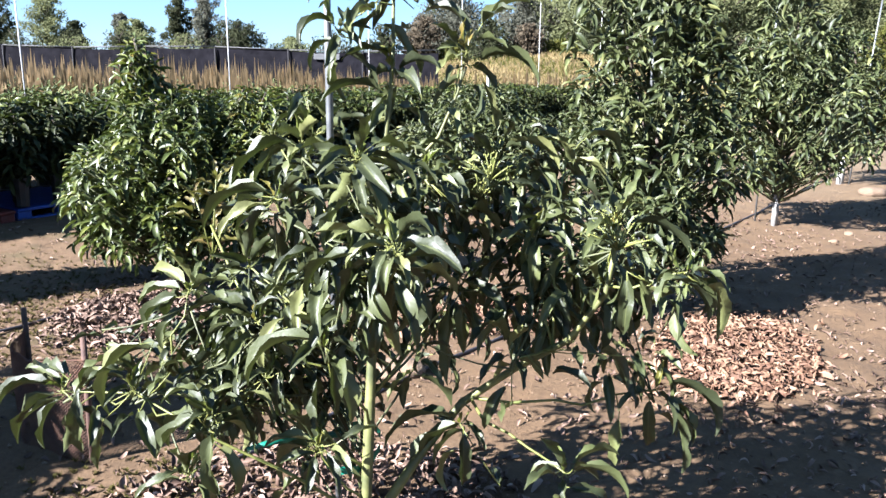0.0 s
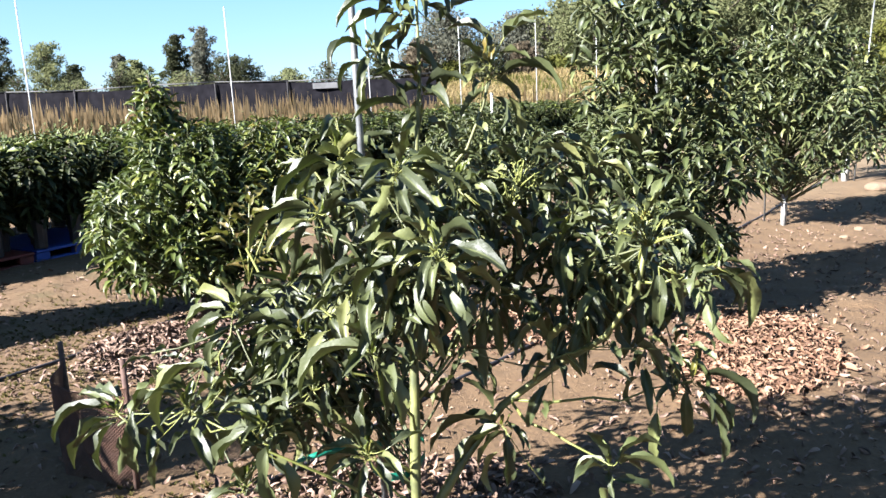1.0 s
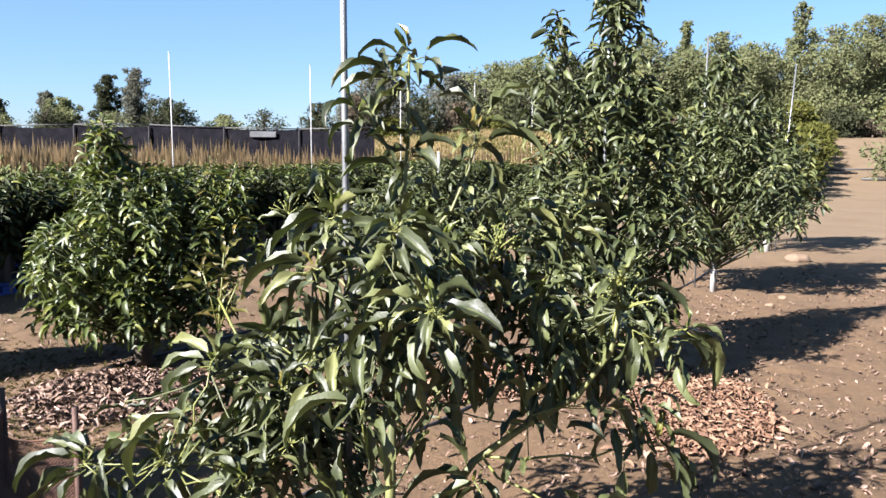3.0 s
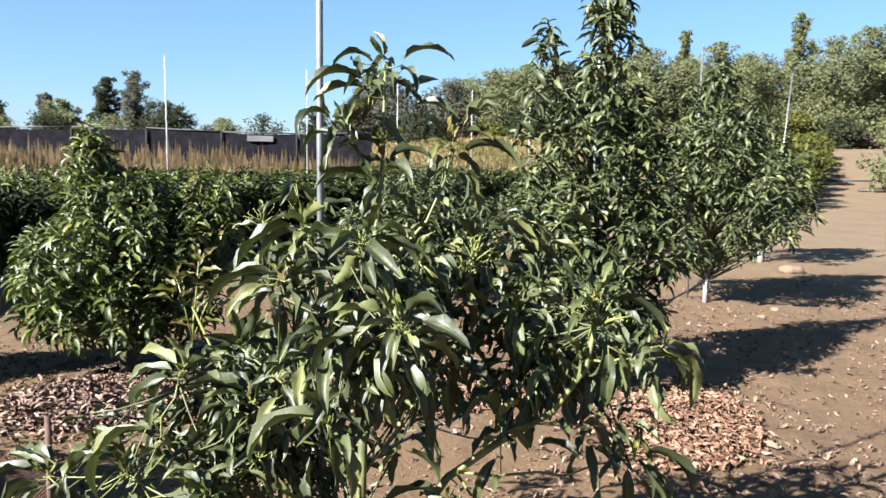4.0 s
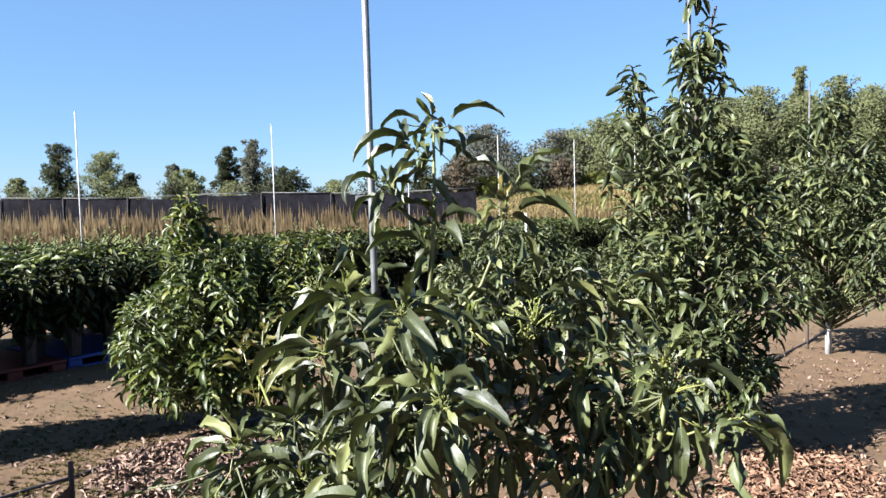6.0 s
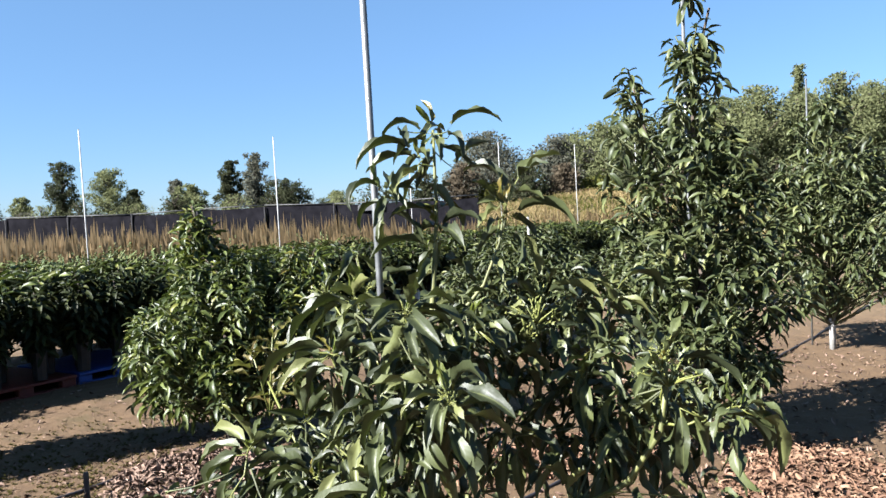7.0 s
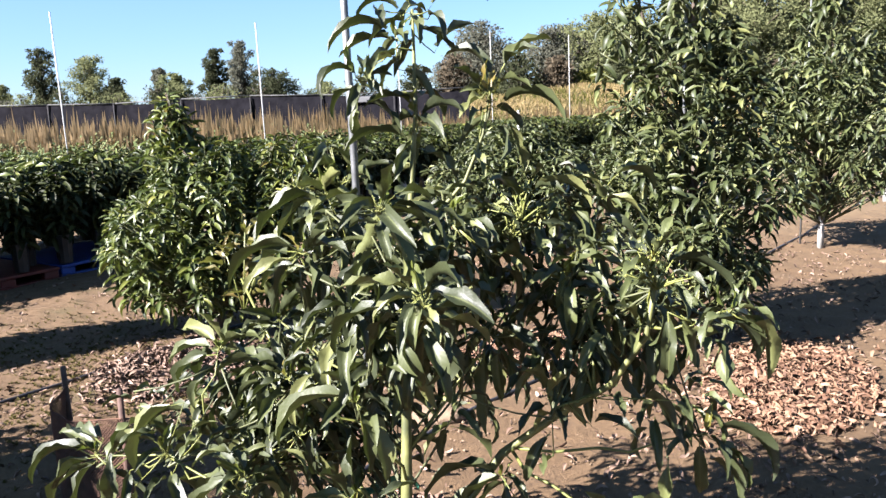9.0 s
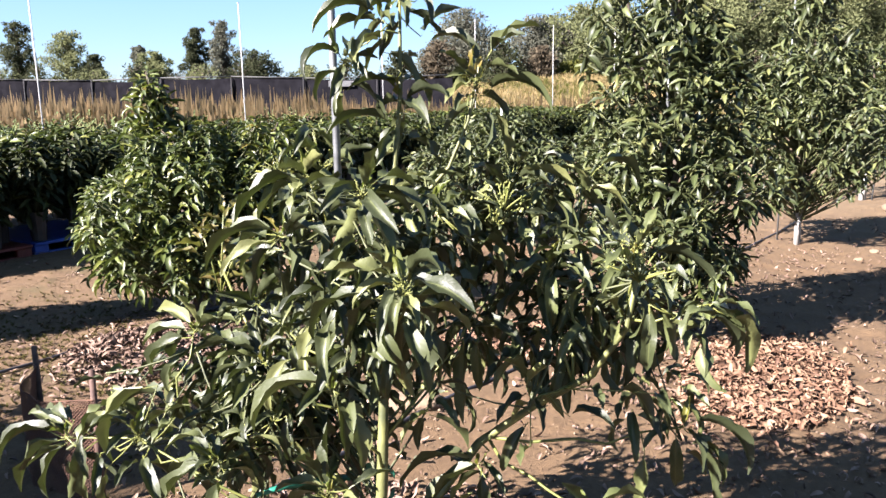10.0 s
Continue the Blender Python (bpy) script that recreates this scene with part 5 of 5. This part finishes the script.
leaf_heap(1.47, 5.02, 0.44, 0.82, 0.07, 2700, 31, "spread heap of pinkish brown fallen avocado leaves", -0.38)
leaf_heap(-2.14, 5.14, 0.58, 0.52, 0.09, 1900, 32, "heap of pale brown fallen leaves under the bushy tree", 0.2, material=M_LITTER_OLD)
leaf_heap(0.15, 5.55, 0.75, 0.40, 0.05, 2000, 33, "thin brown leaf litter below the orchard row", 0.5, 150)
leaf_heap(-0.55, 3.05, 0.80, 0.50, 0.03, 1500, 34, "thin dry leaf litter round the young tree", 0.3, 150, M_LITTER_OLD)


def scatter():
    rng = np.random.default_rng(35)
    mats = []
    for k in range(24000):
        x, y = rng.uniform(-5, 5), rng.uniform(1.9, 11)
        dense = 0.25 + 0.20 * math.sin(x * 2.3 + y) + 0.85 * math.exp(-((x + 2.6) ** 2 / 1.2 + (y - 4.6) ** 2 / 1.0)) + 0.7 * math.exp(-((x - 1.5) ** 2 + (y - 5.0) ** 2) / 1.6) + 0.45 * math.exp(-((x - 1.2) ** 2 / 1.2 + (y - 3.7) ** 2 / 0.6))
        if rng.random() > dense:
            continue
        mats.append(dry_matrix((x, y, ground_z(x, y) + 0.010), rng.uniform(0.012, 0.065), 0.4, rng))
    ob = new("fallen_leaves", dry_joined("fallen_leaves", mats, rng, M_LITTER_OLD))
    tagged(ob, "scattered brown leaf scraps on the orchard dirt", "leaf litter", kind="stuff")
    V, F = [], []
    for k in range(9000):
        x, y = rng.uniform(-5, 5.5), rng.uniform(2.0, 9) if k % 3 else rng.uniform(2.0, 4.8)
        r = 0.003 + 0.011 * rng.random() ** 3
        c = np.array((x, y, ground_z(x, y) + r * 0.4))
        d = np.array(((1, 0, 0), (0, 1, 0), (-1, 0, 0), (0, -1, 0), (0, 0, 0.8), (0, 0, -0.8))) * rng.uniform(0.6, 1.2, (6, 1)) * r
        n = len(V)
        V += [tuple(c + q) for q in d]
        F += [(n + a, n + b, n + 4) for a, b in ((0, 1), (1, 2), (2, 3), (3, 0))] + [(n + b, n + a, n + 5) for a, b in ((0, 1), (1, 2), (2, 3), (3, 0))]
    ob = new("pebbles", mesh_from("pebbles", V, F, [M_STONE], smooth=False))
    tagged(ob, "small tan pebbles and clods on the dirt", "pebbles", kind="stuff")
    # low weeds
    V, F = [], []
    for k in range(2600):
        x, y = rng.normal(-2.9, 0.8), rng.normal(5.1, 0.8)
        if k % 3 == 0:
            x, y = rng.normal(-1.2, 0.3), rng.normal(2.75, 0.3)
        z = ground_z(x, y)
        for q in range(7):
            az, ln = rng.uniform(0, 6.28), rng.uniform(0.008, 0.024)
            c, s = math.cos(az), math.sin(az)
            n = len(V)
            V += [(x - s * 0.004, y + c * 0.004, z), (x + s * 0.004, y - c * 0.004, z), (x + c * ln * 0.6 + s * 0.005, y + s * ln * 0.6 - c * 0.005, z + ln * 0.7), (x + c * ln, y + s * ln, z + ln * 0.75)]
            F += [(n, n + 1, n + 2), (n, n + 2, n + 3)]
    ob = new("weeds", mesh_from("weeds", V, F, [M_WEED], smooth=False))
    tagged(ob, "sparse low green weeds growing in the dirt", "weeds", kind="stuff")


scatter()


def hose(points, label):
    line = []
    for a, b in zip(points, points[1:]):
        for k in range(6):
            u = k / 6
            x, y = a[0] + (b[0] - a[0]) * u, a[1] + (b[1] - a[1]) * u
            x += 0.015 * math.sin(y * 4.0)
            line.append((x, y, ground_z(x, y) + 0.012))
    root = thing("irrigation_hose", (0, 0, 0), label, "hose", "drip hoses")
    tube("pipe", line, [0.011] * len(line), M_HOSE, root, 8)


hose([(-1.35, 2.75), (-0.85, 3.55), (-0.41, 4.24), (-0.07, 4.77), (0.55, 5.75), (1.7, 7.7), (3.0, 9.9), (5.2, 13.6)], "black plastic drip hose lying along the tree row")
hose([(-3.75, 3.1), (-2.97, 4.58), (-2.76, 5.0), (-2.25, 6.05), (-1.2, 8.0), (0.2, 10.6)], "black plastic drip hose beside the bushy tree")


def boulder(x, y, sx, sy, sz, seed, label):
    rng = np.random.default_rng(seed)
    bm = bmesh.new()
    bmesh.ops.create_icosphere(bm, subdivisions=3, radius=1.0)
    off = Vector(rng.uniform(0, 20, 3))
    for v in bm.verts:
        k = 1 + 0.25 * noise.noise(v.co * 1.2 + off) + 0.08 * noise.noise(v.co * 4 + off)
        v.co = Vector((v.co.x * sx * k, v.co.y * sy * k, v.co.z * sz * k))
    root = thing("stone", (x, y, ground_z(x, y) + sz * 0.3), label, "stone", "stones")
    part("rock", bm, M_STONE, root, smooth=True)


boulder(-0.42, 4.42, 0.15, 0.11, 0.06, 1, "flat pale tan stone on the dirt")
boulder(5.0, 11.6, 0.17, 0.13, 0.09, 2, "rounded tan stone near the tree row")
boulder(3.55, 8.7, 0.045, 0.04, 0.03, 3, "small tan stone on the dirt")
boulder(3.25, 8.3, 0.04, 0.035, 0.025, 4, "small tan stone on the dirt")


def wire_screen():
    root = thing("wire_screen", (-1.83, 3.58, 0), "rusty wire mesh screen stretched between two short pegs", "wire mesh")
    rng = np.random.default_rng(6)
    tube("peg", [(-0.25, 0.25, -0.05), (-0.245, 0.24, 0.25), (-0.24, 0.23, 0.49)], [0.013, 0.013, 0.012], M_PEG, root, 6, "dark weathered peg")
    tube("peg", [(0.33, -0.27, -0.05), (0.32, -0.25, 0.27), (0.305, -0.22, 0.56)], [0.013, 0.013, 0.012], M_PEG2, root, 6, "rusty brown peg")
    V, F = [], []
    n, rows = 120, 60
    a0, b0 = Vector((-0.25, 0.25, 0)), Vector((0.32, -0.26, 0))
    side = Vector((-0.69, -0.72, 0))
    grid = []
    for j in range(rows):
        line = []
        for k in range(n):
            u = k / (n - 1)
            line.append(a0.lerp(b0, u) + side * (0.14 * math.sin(math.pi * u) + 0.012 * math.sin(k * 0.13 + j * 0.05)) + Vector((0, 0, (0.40 + 0.05 * u - 0.03 * math.sin(math.pi * u)) * j / (rows - 1))))
        grid.append(line)
    for j in range(rows - 1):
        for k in range(n - 1):
            a, b = (grid[j][k], grid[j + 1][k + 1]) if (j + k) % 2 else (grid[j][k + 1], grid[j + 1][k])
            v, f = tube_arrays([a, b], [0.0019, 0.0019], 3, len(V))
            V += v
            F += f
    for j in (0, rows - 1):
        v, f = tube_arrays(grid[j], [0.0032] * n, 3, len(V))
        V += v
        F += f
    part_mesh("mesh", mesh_from("mesh", V, F, [M_RUST]), root, "rusty brown wire mesh")


wire_screen()


def pipes():
    """Pale pipes and planks lying across the far end of the road."""
    for k, (x, y, ln, turn) in enumerate(((18.0, 38.0, 3.2, 8), (20.6, 39.5, 3.6, 4), (19.6, 36.0, 1.8, -6))):
        root = thing("pipe", (x, y, ground_z(x, y) + 0.07), "pale grey pipe lying across the dirt road", "pipe", "pipes on the road")
        root.rotation_euler = (0, 0, radians(turn))
        tube("barrel", [(-ln / 2, 0, 0), (ln / 2, 0, 0)], [0.05, 0.05], M_RAIL, root, 10)


pipes()
